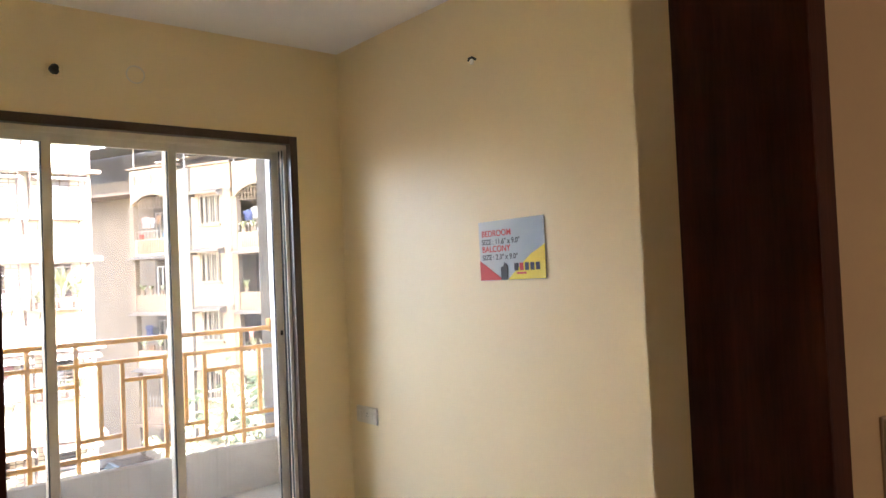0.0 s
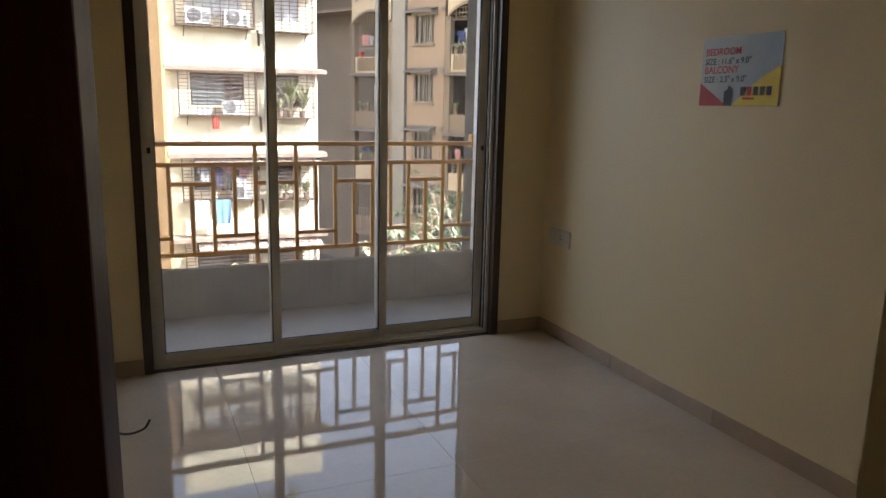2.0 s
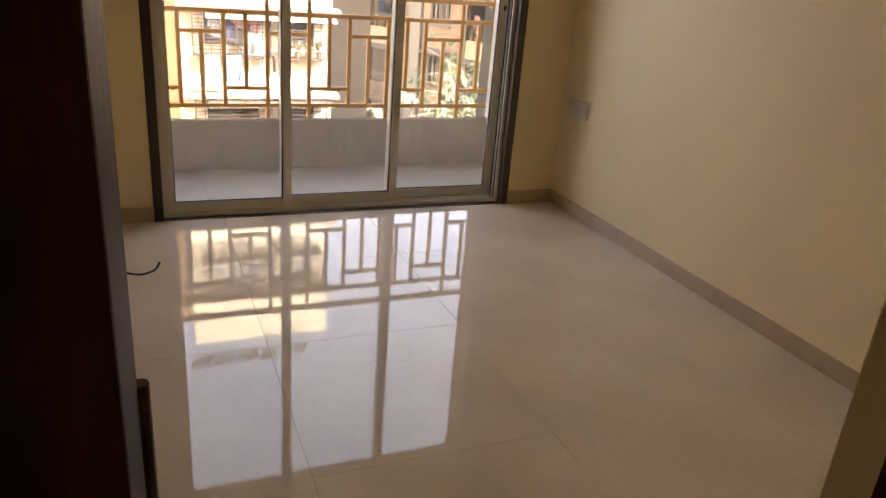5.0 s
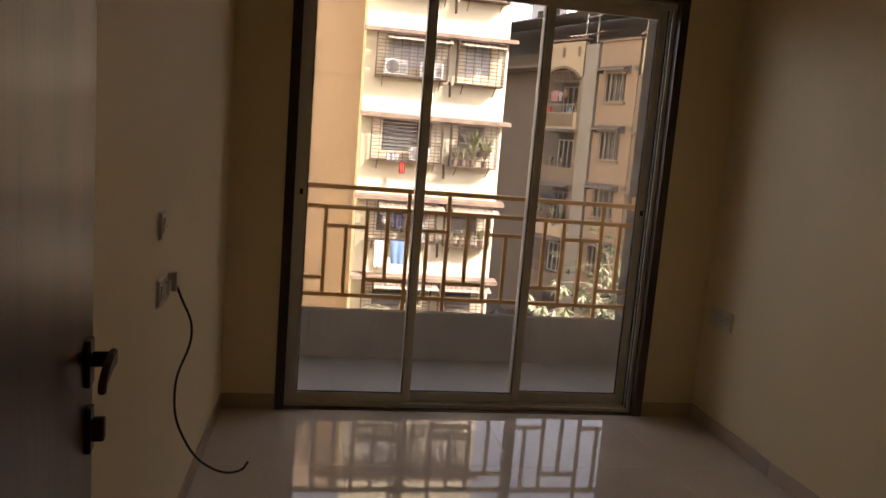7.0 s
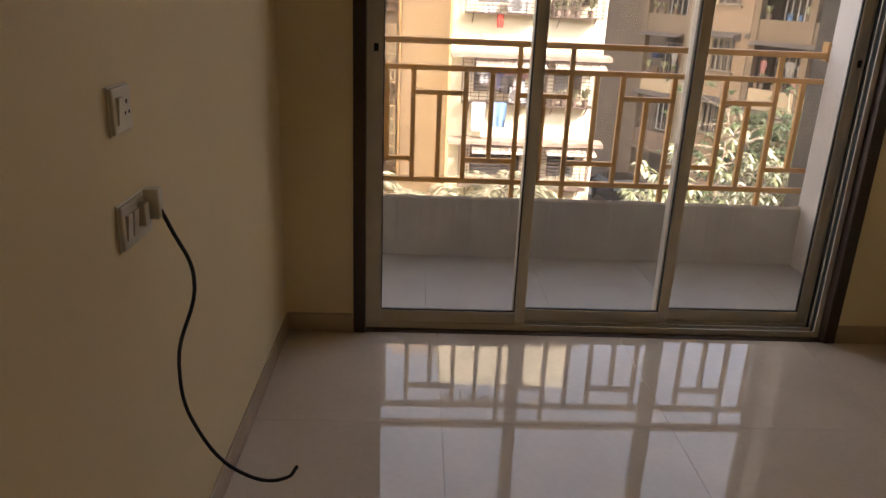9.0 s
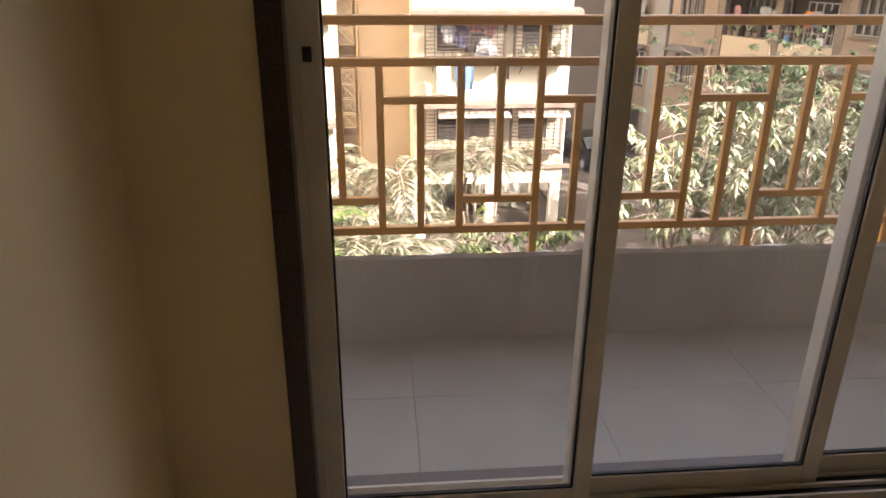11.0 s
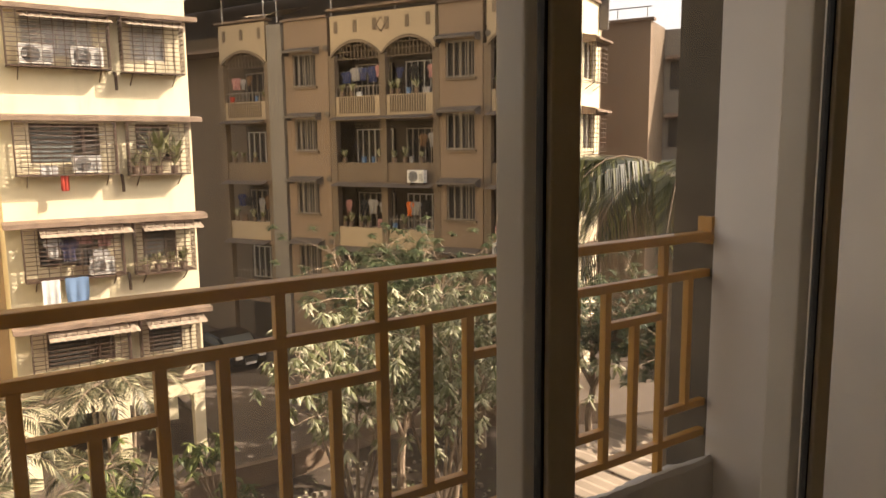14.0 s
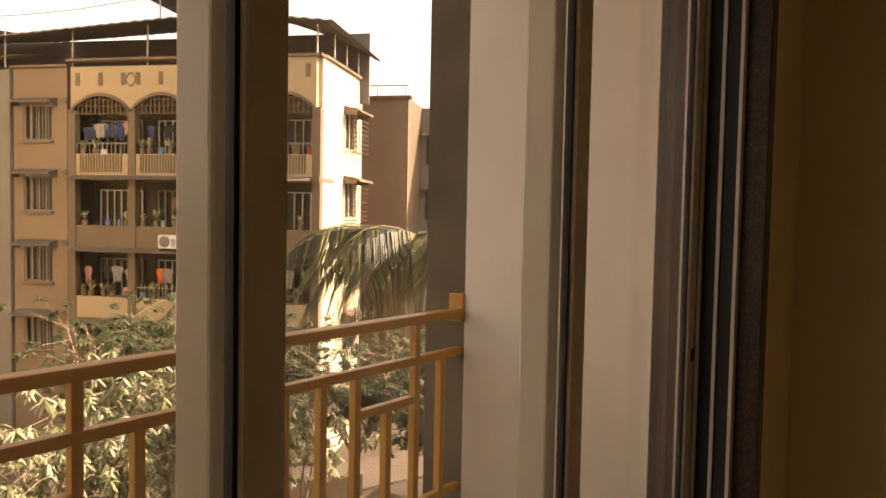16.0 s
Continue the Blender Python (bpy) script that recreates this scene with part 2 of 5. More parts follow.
M["ground"] = material("dusty earth ground", (0.065, 0.045, 0.03), 0.95, 0.3, 0.6, 9, 0.6, stain=0.5, stain_color=(0.09, 0.07, 0.05), stain_scale=0.8, dist=0.05)
M["lane"] = material("dusty asphalt lane", (0.1, 0.075, 0.055), 0.9, 0.2, 0.8, 20, 0.3, stain=0.4, stain_scale=0.5, dist=0.02)
M["brickwall"] = material("old plastered compound wall", (0.19, 0.13, 0.085), 0.95, 0.25, 1.2, 14, 0.5, stain=0.6, stain_scale=1.2, dist=0.03)
M["rubble"] = material("rubble and litter", (0.2, 0.16, 0.12), 0.9, 0.4, 3, 20, 0.3)
M["bark"] = material("pale bark", (0.3, 0.22, 0.15), 0.9, 0.3, 6, 40, 0.4, dist=0.01)
# pale ends of leaf and palm: dust, plus sun highlights put into the colour
M["leaf"] = leaf_material("dusty broad leaves with painted sun", (0.15, 0.16, 0.06), (0.68, 0.64, 0.43))
M["leaf_green"] = leaf_material("fresh broad leaves", (0.06, 0.085, 0.018), (0.36, 0.4, 0.13))
M["leaf_dark"] = leaf_material("dark green leaves", (0.03, 0.05, 0.015), (0.09, 0.11, 0.04))
M["palm"] = leaf_material("areca palm leaflets", (0.05, 0.05, 0.02), (0.46, 0.41, 0.25), 0.45, 0.12)
M["palm_green"] = leaf_material("fresh green palm leaflets", (0.06, 0.1, 0.015), (0.2, 0.26, 0.05))
M["coconut"] = leaf_material("coconut palm leaflets", (0.02, 0.025, 0.006), (0.18, 0.18, 0.05), 0.4, 0.2)
M["paint_black"] = material("black car paint", (0.012, 0.012, 0.014), 0.18, 0.1, 3, 30, 0.0, spec=0.7)
M["white_metal"] = material("white painted metal", (0.7, 0.68, 0.64), 0.4, 0.05, 3, 30, 0.0, stain=0.2)
CLOTH = {}
for cname, c in (("red", (0.4, 0.05, 0.03)), ("orange", (0.7, 0.16, 0.03)), ("blue", (0.12, 0.2, 0.32)), ("white", (0.5, 0.49, 0.47)), ("yellow_green", (0.38, 0.4, 0.06)), ("navy", (0.04, 0.05, 0.12)), ("pink", (0.45, 0.22, 0.2)), ("green", (0.07, 0.14, 0.08)), ("black", (0.02, 0.02, 0.02)), ("teal", (0.05, 0.5, 0.35)), ("grey", (0.3, 0.28, 0.26)), ("brown", (0.16, 0.09, 0.05))):
    CLOTH[cname] = material(cname + " cloth", c, 0.9, 0.25, 5, 60, 0.1)


# ---- mesh helpers ----
def box(bm, x0, x1, y0, y1, z0, z1):
    v = [bm.verts.new(p) for p in ((x0, y0, z0), (x1, y0, z0), (x1, y1, z0), (x0, y1, z0), (x0, y0, z1), (x1, y0, z1), (x1, y1, z1), (x0, y1, z1))]
    for f in ((3, 2, 1, 0), (4, 5, 6, 7), (0, 1, 5, 4), (1, 2, 6, 5), (2, 3, 7, 6), (3, 0, 4, 7)):
        bm.faces.new([v[i] for i in f])
    return v


def boxes(*specs):
    bm = bmesh.new()
    for s in specs:
        box(bm, *s)
    return bm


def soft_box(x0, x1, y0, y1, z0, z1, r=0.004, seg=2):
    bm = boxes((x0, x1, y0, y1, z0, z1))
    bmesh.ops.bevel(bm, geom=bm.edges[:], offset=r, segments=seg, profile=0.6, affect="EDGES")
    return bm


def prism(bm, poly, axis, a, b):
    """Extrudes a polygon given in the two other axes along axis from a to b."""
    def at(p, h):
        return {"x": (h, p[0], p[1]), "y": (p[0], h, p[1]), "z": (p[0], p[1], h)}[axis]
    lo = [bm.verts.new(at(p, a)) for p in poly]
    hi = [bm.verts.new(at(p, b)) for p in poly]
    n = len(poly)
    bm.faces.new(lo)
    bm.faces.new(hi[::-1])
    for i in range(n):
        bm.faces.new((lo[i], hi[i], hi[(i + 1) % n], lo[(i + 1) % n]))


def tube(bm, pts, r0, r1=None, sides=6):
    """A tapered tube along points."""
    r1 = r0 if r1 is None else r1
    pts = [Vector(p) for p in pts]
    rings = []
    for i, p in enumerate(pts):
        d = (pts[min(i + 1, len(pts) - 1)] - pts[max(i - 1, 0)]).normalized()
        a = d.orthogonal().normalized()
        b = d.cross(a)
        r = r0 + (r1 - r0) * i / max(len(pts) - 1, 1)
        rings.append([bm.verts.new(p + a * r * math.cos(k * math.tau / sides) + b * r * math.sin(k * math.tau / sides)) for k in range(sides)])
    for q in range(len(rings) - 1):
        best = min(range(sides), key=lambda s: (rings[q + 1][s].co - rings[q][0].co - (pts[q + 1] - pts[q])).length)
        for k in range(sides):
            bm.faces.new((rings[q][k], rings[q][(k + 1) % sides], rings[q + 1][(k + 1 + best) % sides], rings[q + 1][(k + best) % sides]))
    bm.faces.new(rings[0][::-1])
    bm.faces.new(rings[-1])


def cyl(bm, p, q, r, sides=16):
    tube(bm, [p, q], r, r, sides)


def mesh_of(name, bm, mat, smooth=False):
    bmesh.ops.recalc_face_normals(bm, faces=bm.faces[:])
    me = bpy.data.meshes.new(name)
    bm.to_mesh(me)
    bm.free()
    me.materials.append(M[mat] if isinstance(mat, str) else mat)
    if smooth:
        for p in me.polygons:
            p.use_smooth = True
    return me


def part(name, bm, mat, parent=None, label="", smooth=False):
    ob = new(name, mesh_of(name, bm, mat, smooth))
    ob.parent = parent
    return tagged(ob, label)


def thing(name, label, category, group="", kind="", at=None):
    ob = new(name)
    ob.empty_display_size = 0.1
    if at is not None:
        ob.matrix_world = at
    return tagged(ob, label, category, group, kind)


def setting(name, bm, mat, label, category):
    return tagged(part(name, bm, mat), label, category, "", "structure")


# ---- room ----
W, D, H = 2.74, 3.5, 3.0
WL, WR, WT = 0.285, 2.416, 2.425
DL, DR, DT = 0.248, 1.045, 2.1
HALL = -3.73
setting("floor_slab", boxes((-0.2, W + 0.2, HALL - 1.4, 0.26, -0.2, -0.012)), "grout", "grey cement bed under the floor tiles", "floor")
setting("ceiling", boxes((-0.2, W + 0.2, HALL - 1.5, 0.24, H, H + 0.15)), "ceiling", "plain white painted ceiling", "ceiling")
setting("wall_west", boxes((-0.15, 0, HALL - 1.4, 0.24, -0.2, H)), "cream", "cream painted plaster wall with sockets", "wall")
setting("wall_east", boxes((W, W + 0.15, -D, 0.24, -0.2, H)), "cream", "cream painted plaster wall with a poster", "wall")
setting("wall_north", boxes((0, WL, 0, 0.24, -0.2, H), (WR, W, 0, 0.24, -0.2, H), (WL, WR, 0, 0.24, WT, H)), "cream", "cream painted plaster wall around the window opening", "wall")
setting("wall_south", boxes((0, DL - 0.06, HALL, -D, -0.2, H), (DR + 0.001, W + 0.15, HALL, -D, -0.2, H), (DL - 0.06, DR + 0.001, HALL, -D, DT + 0.05, H)), "cream", "cream painted plaster wall around the doorway", "wall")
# unseen end wall; its opening is added for the hall fill lamp
setting("wall_hall_end", boxes((-0.15, 1.4, HALL - 1.5, HALL - 1.4, -0.2, H), (2.5, W + 0.15, HALL - 1.5, HALL - 1.4, -0.2, H), (1.4, 2.5, HALL - 1.5, HALL - 1.4, -0.2, 0.9), (1.4, 2.5, HALL - 1.5, HALL - 1.4, 2.1, H)), "cream", "cream painted unseen wall closing the hall, with an opening added for a fill lamp", "wall")
setting("wall_hall_east", boxes((W, W + 0.15, HALL - 1.4, HALL, -0.2, H)), "cream", "cream painted side wall of the hall", "wall")

# door frame and leaf
door_frame = tagged(thing("door_frame", "dark brown wooden door frame in the doorway", "door frame"), kind="structure")
part("jamb", soft_box(DL - 0.058, DL, HALL - 0.008, -3.56, 0, DT, 0.003), "frame_wood", door_frame)
part("jamb", soft_box(DR, DR + 0.05, HALL - 0.008, -3.56, 0, DT, 0.003), "frame_wood", door_frame)
part("head", soft_box(DL - 0.058, DR + 0.05, HALL - 0.008, -3.56, DT, DT + 0.048, 0.003), "frame_wood", door_frame)

door = tagged(thing("door_1", "dark brown laminate door standing open against the wall", "door", at=pose(0.245, -3.553, 0, 0, 0, 96.6)), kind="structure")
LEAF = 0.83
leaf = part("leaf", soft_box(0, LEAF, 0.0, 0.036, 0.012, DT - 0.01, 0.002), "door", door)
for hz in (0.25, 1.05, 1.85):
    bm = bmesh.new()
    cyl(bm, (-0.004, -0.004, hz), (-0.004, -0.004, hz + 0.1), 0.006, 10)
    part("hinge", bm, "bronze", door, "dark bronze butt hinge")
handle = part("handle", soft_box(LEAF - 0.07, LEAF - 0.036, -0.009, 0.0, 1.095, 1.168, 0.003), "bronze", door, "dark bronze lever handle on a square rose")
bm = bmesh.new()
cyl(bm, (LEAF - 0.053, -0.008, 1.136), (LEAF - 0.053, -0.034, 1.136), 0.012, 14)
part("spindle", bm, "bronze", handle)
bm = bmesh.new()
for i, (xa, za) in enumerate(((0, 0), (-0.03, 0.001), (-0.06, -0.002), (-0.085, -0.008), (-0.105, -0.018))):
    h = 0.0125 - 0.0011 * i
    ring = [bm.verts.new((LEAF - 0.04 + xa, y, 1.137 + za + dz)) for y, dz in ((-0.042, -h), (-0.031, -h), (-0.031, h), (-0.042, h))]
    if i:
        for k in range(4):
            bm.faces.new((last[k], last[(k + 1) % 4], ring[(k + 1) % 4], ring[k]))
    else:
        bm.faces.new(ring)
    last = ring
bm.faces.new(last[::-1])
bmesh.ops.bevel(bm, geom=bm.edges[:], offset=0.002, segments=2, affect="EDGES")
part("lever", bm, "bronze", handle)
lock = part("lock", soft_box(LEAF - 0.068, LEAF - 0.04, -0.01, 0.0, 0.99, 1.062, 0.003), "bronze", door, "dark bronze deadlock plate")
part("thumb_turn", soft_box(LEAF - 0.064, LEAF - 0.046, -0.028, -0.008, 1.008, 1.044, 0.004), "bronze", lock)

# ---- sliding window ----
window = tagged(thing("window_1", "three-panel sliding balcony window in beige aluminium, closed", "sliding window"), kind="structure")
part("granite_jamb", soft_box(WL, WL + 0.05, -0.012, 0.245, 0, WT, 0.003), "granite", window, "dark polished granite jamb")
part("granite_jamb", soft_box(WR - 0.05, WR, -0.012, 0.245, 0, WT, 0.003), "granite", window, "dark polished granite jamb")
part("granite_head", soft_box(WL + 0.05, WR - 0.05, -0.012, 0.245, WT - 0.05, WT, 0.003), "granite", window, "dark polished granite lintel lining")
part("granite_sill", soft_box(WL + 0.05, WR - 0.05, 0.0, 0.245, -0.012, 0.004, 0.002), "granite", window, "dark polished granite threshold")
FL, FR, FT = WL + 0.05, WR - 0.05, WT - 0.05
TRACKS = (0.045, 0.085, 0.125, 0.165)


def fins(x0, x1, z0, z1, thick, ax):
    bm = boxes((x0, x1, 0.04, 0.175, z0, z1))
    for y in TRACKS:
        if ax == "l":
            box(bm, x1, x1 + thick, y - 0.004, y + 0.004, z0, z1)
        elif ax == "r":
            box(bm, x0 - thick, x0, y - 0.004, y + 0.004, z0, z1)
        elif ax == "b":
            box(bm, x0, x1, y - 0.004, y + 0.004, z1, z1 + thick)
        else:
            box(bm, x0, x1, y - 0.004, y + 0.004, z0 - thick, z0)
    return bm


part("track_jamb", fins(FL, FL + 0.012, 0.004, FT, 0.009, "l"), "alu", window, "beige aluminium track channel")
part("track_jamb", fins(FR - 0.012, FR, 0.004, FT, 0.009, "r"), "alu", window, "beige aluminium track channel")
part("track_sill", fins(FL + 0.012, FR - 0.012, 0.004, 0.014, 0.016, "b"), "alu", window, "beige aluminium bottom track")
part("track_head", fins(FL + 0.012, FR - 0.012, FT - 0.012, FT, 0.02, "t"), "alu", window, "beige aluminium head track")

# dark strips put the track channels' shade into colour
for xa, xb in ((FL + 0.012, FL + 0.017), (FR - 0.017, FR - 0.012)):
    part("track_shade_strip", boxes(*[(xa, xb, y + 0.005, y + 0.035, 0.014, FT - 0.013) for y in TRACKS[:3]]), "rubber", window, "black strip painting the shade between the track fins")
part("track_shade_strip", boxes((1.04, FR - 0.02, TRACKS[0] + 0.005, TRACKS[0] + 0.035, 0.014, 0.018), (1.695, FR - 0.02, TRACKS[1] + 0.005, TRACKS[1] + 0.035, 0.014, 0.018), (FL + 0.02, 0.98, TRACKS[1] + 0.005, TRACKS[1] + 0.035, 0.014, 0.018)), "rubber", window, "dark strip painting the shade in the empty bottom track")


def panel(x0, x1, y, lock_x=None):
    z0, z1, s, t = 0.022, FT - 0.022, 0.046, 0.026
    p = part("panel", boxes((x0, x1, y - t / 2 + 0.002, y + t / 2 - 0.002, z0, z0 + 0.006)), "alu", window, "sliding glazed panel in beige aluminium")
    part("stile", soft_box(x0, x0 + s, y - t / 2, y + (t / 2 if lock_x and x0 < 0.5 else 0.04), z0 + 0.006, z1, 0.004), "alu", p)
    part("stile", soft_box(x1 - s, x1, y - t / 2, y + t / 2, z0 + 0.006, z1, 0.004), "alu", p)
    part("bottom_rail", soft_box(x0 + s, x1 - s, y - t / 2 + 0.001, y + t / 2 - 0.001, z0 + 0.006, z0 + 0.06, 0.003), "alu", p)
    part("top_rail", soft_box(x0 + s, x1 - s, y - t / 2 + 0.001, y + t / 2 - 0.001, z1 - 0.055, z1, 0.003), "alu", p)
    pane = part("pane", boxes((x0 + s, x1 - s, y - 0.0025, y + 0.0025, z0 + 0.06, z1 - 0.055)), "glass", p, "clear dusty glass pane")
    pane.visible_shadow = False
    g = 0.005
    part("gasket", boxes((x0 + s, x0 + s + g, y - 0.006, y + 0.006, z0 + 0.06, z1 - 0.055), (x1 - s - g, x1 - s, y - 0.006, y + 0.006, z0 + 0.06, z1 - 0.055), (x0 + s + g, x1 - s - g, y - 0.006, y + 0.006, z0 + 0.06, z0 + 0.06 + g)), "rubber", p)
    if lock_x:
        part("flush_lock", soft_box(lock_x - 0.009, lock_x + 0.009, y - t / 2 - 0.003, y - t / 2 + 0.002, 1.18, 1.21, 0.002), "metal_dark", p, "black flush lock slot")


panel(0.352, 1.035, 0.065, 0.356 + 0.014)
panel(0.985, 1.69, 0.105)
panel(1.64, FR - 0.014, 0.145, FR - 0.03)

# ---- balcony ----
BY0, BY1 = 0.245, 1.03
setting("balcony_slab", boxes((-0.3, W + 0.3, 0.24, 1.26, -0.3, -0.03)), "parapet", "grey concrete balcony slab", "balcony")
setting("balcony_wall_east", boxes((W - 0.015, W + 0.2, 0.24, 1.075, -0.3, H)), "balcony_white", "rough white plaster side wall of the balcony", "wall")
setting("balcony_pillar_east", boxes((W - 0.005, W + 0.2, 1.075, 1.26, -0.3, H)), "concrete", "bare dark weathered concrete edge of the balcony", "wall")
setting("balcony_wall_west", boxes((-0.2, 0.0, 0.24, 1.26, -0.3, H)), "balcony_white", "rough white plaster side wall of the balcony", "wall")
setting("balcony_ceiling", boxes((-0.3, W + 0.3, 0.24, 1.26, H - 0.15, H)), "balcony_white", "white plaster underside of the slab above", "ceiling")
bm = bmesh.new()
nx, prof = 140, []
for i in range(nx + 1):
    x = (W - 0.015) * i / nx
    j = [0.006 * noise.noise(Vector((x * 7, k * 3.1, 0.5))) + 0.004 * noise.noise(Vector((x * 31, k * 5.7, 2.5))) for k in range(4)]
    prof.append([bm.verts.new(p) for p in ((x, BY1, -0.03), (x, BY1 + 0.006 + j[0], 0.325 + j[1]), (x, BY1 + 0.02 + j[0], 0.337 + j[2]), (x, 1.14 + j[1], 0.295 + 2 * j[3]), (x, 1.152, 0.28 + j[3]), (x, 1.155, -0.03))])
for a, b in zip(prof, prof[1:]):
    for k in range(5):
        bm.faces.new((a[k], a[k + 1], b[k + 1], b[k]))
setting("balcony_parapet", bm, "parapet", "low grey cement parapet with an uneven worn top edge", "parapet")

# ochre railing with an offset lattice
RY, RX0, RP = 1.105, 0.228, 0.1412
Z1, Z2, ZUM, ZLM, ZB = 1.165, 1.027, 0.897, 0.533, 0.416
railing = thing("balcony_railing", "ochre painted metal railing with a staggered lattice, fixed to the parapet", "railing")
V = {i: RX0 + RP * i for i in range(-1, 18)}
part("top_rail", soft_box(0.0, W - 0.006, RY - 0.026, RY + 0.026, Z1 - 0.016, Z1 + 0.016, 0.006), "rail", railing)
part("upper_rail", soft_box(0.0, W - 0.006, RY - 0.0145, RY + 0.0145, Z2 - 0.0145, Z2 + 0.0145, 0.003), "rail", railing)
part("bottom_rail", soft_box(0.0, W - 0.006, RY - 0.0145, RY + 0.0145, ZB - 0.0145, ZB + 0.0145, 0.003), "rail", railing)
hw = 0.0135
for i in V:
    x = V[i]
    if i in (0, 6, 8, 16):
        z0, z1 = 0.27, Z1 - 0.014
    elif i == 12:
        z0, z1 = 0.27, Z2 - 0.01
    elif i % 4 == 3 and i > 0:
        z0, z1 = ZB + 0.01, ZUM - 0.01
    elif i % 4 == 1:
        z0, z1 = ZLM + 0.01, Z2 - 0.01
    else:
        z0, z1 = ZB + 0.01, Z2 - 0.01
    part("post" if z0 == 0.27 else "baluster", soft_box(x - hw, x + hw, RY - hw, RY + hw, z0, z1, 0.003), "rail", railing)
for i in (2, 6, 10, 14):
    part("short_rail", soft_box(V[i] + hw, V[i + 2] - hw, RY - hw, RY + hw, ZUM - 0.0135, ZUM + 0.0135, 0.003), "rail", railing)
for i in (0, 4, 8, 12):
    part("short_rail", soft_box(V[i] + hw, V[i + 2] - hw, RY - hw, RY + hw, ZLM - 0.0135, ZLM + 0.0135, 0.003), "rail", railing)
part("short_rail", soft_box(V[16] + hw, W - 0.006, RY - hw, RY + hw, ZLM - 0.0135, ZLM + 0.0135, 0.003), "rail", railing)
part("wall_flange", soft_box(W - 0.03, W - 0.006, RY - 0.03, RY + 0.03, Z1 - 0.03, Z1 + 0.07, 0.003), "rail", railing, "ochre fixing plate against the concrete")

# own building, above and beside the balcony; unseen, height set for its garden shadow
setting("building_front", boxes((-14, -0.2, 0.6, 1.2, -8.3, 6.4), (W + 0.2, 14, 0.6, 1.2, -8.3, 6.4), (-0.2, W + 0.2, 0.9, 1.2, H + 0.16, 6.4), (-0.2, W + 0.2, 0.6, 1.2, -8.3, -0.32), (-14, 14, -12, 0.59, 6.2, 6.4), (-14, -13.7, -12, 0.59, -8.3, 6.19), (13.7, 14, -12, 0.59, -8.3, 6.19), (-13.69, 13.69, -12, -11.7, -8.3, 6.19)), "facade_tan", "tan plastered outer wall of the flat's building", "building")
# unseen block added to throw shade on the ground at right
setting("unseen_shade_block", boxes((14.01, 24, -8, 1.2, -8.3, 3.2)), "facade_tan", "tan plastered block, unseen, added to shade the ground", "building")

# ---- ground ----
GZ = -8.2
bm = bmesh.new()
gs = {}
XS = [-900, -200, -60] + [-30 + 2 * i for i in range(41)] + [90, 250, 900]
YS = [-900, -200, -40, -10, 1.3] + [2 + 1.5 * i for i in range(30)] + [70, 150, 400, 900]
for i, x in enumerate(XS):
    for j, y in enumerate(YS):
        near = -30 < x < 50 and 1.5 < y < 19
        gs[i, j] = bm.verts.new((x, y, GZ + (0.12 * noise.noise(Vector((x * 0.4, y * 0.4, 0))) if near else 0)))
for i in range(len(XS) - 1):
    for j in range(len(YS) - 1):
        bm.faces.new((gs[i, j], gs[i + 1, j], gs[i + 1, j + 1], gs[i, j + 1]))
setting("ground", bm, "ground", "bare dusty earth between the buildings", "ground")
bm = bmesh.new()
prism(bm, [(1.0, 19.2), (8.2, 19.2), (13.0, 20.6), (18.8, 17.0), (40, 10), (41, 14), (19.6, 19.4), (11.6, 35.5), (11.6, 60), (7.2, 60), (7.2, 22.2), (1.0, 22.2)], "z", GZ + 0.02, GZ + 0.13)
setting("lane", bm, "lane", "dusty paved lane running past the buildings", "lane")


# ---- apartment blocks ----
def window_unit(parent, x0, x1, z0, z1, y, curtain=False, mullions=2, mat="win_frame", glazed=True):
    """A window set 12 cm deep in a wall that faces -y: dark sheet for the room's shade, frame, mullions, panes."""
    w = part("window", boxes((x0, x1, y + 0.2, y + 0.24, z0, z1)), "curtain" if curtain else "room_shade", parent)
    f = 0.05
    specs = [(x0, x0 + f, y + 0.06, y + 0.12, z0, z1), (x1 - f, x1, y + 0.06, y + 0.12, z0, z1), (x0 + f, x1 - f, y + 0.06, y + 0.12, z1 - f, z1), (x0 + f, x1 - f, y + 0.06, y + 0.12, z0, z0 + f)]
    for k in range(1, mullions + 1):
        xm = x0 + (x1 - x0) * k / (mullions + 1)
        specs.append((xm - 0.025, xm + 0.025, y + 0.065, y + 0.115, z0 + f, z1 - f))
    part("frame", boxes(*specs), mat, w)
    for k in range(mullions + 1 if glazed else 0):
        xa = x0 + (x1 - x0) * k / (mullions + 1) + 0.03
        xb = x0 + (x1 - x0) * (k + 1) / (mullions + 1) - 0.03
        p = part("pane", boxes((xa, xb, y + 0.085, y + 0.095, z0 + f, z1 - f)), "glass", w)
        p.visible_shadow = False
    return w


def wall_with_holes(x0, x1, z0, z1, y0, y1, holes):
    """A wall facing -y, cut round its rectangular holes (xa, xb, za, zb)."""
    xs = sorted({x0, x1, *[v for h in holes for v in h[:2]]})
    bm = bmesh.new()
    for a, b in zip(xs, xs[1:]):
        mid = (a + b) / 2
        cuts = sorted((h[2], h[3]) for h in holes if h[0] < mid < h[1])
        z = z0
        for ca, cb in cuts:
            if ca > z:
                box(bm, a, b, y0, y1, z, ca)
            z = cb
        if z < z1:
            box(bm, a, b, y0, y1, z, z1)
    return bm


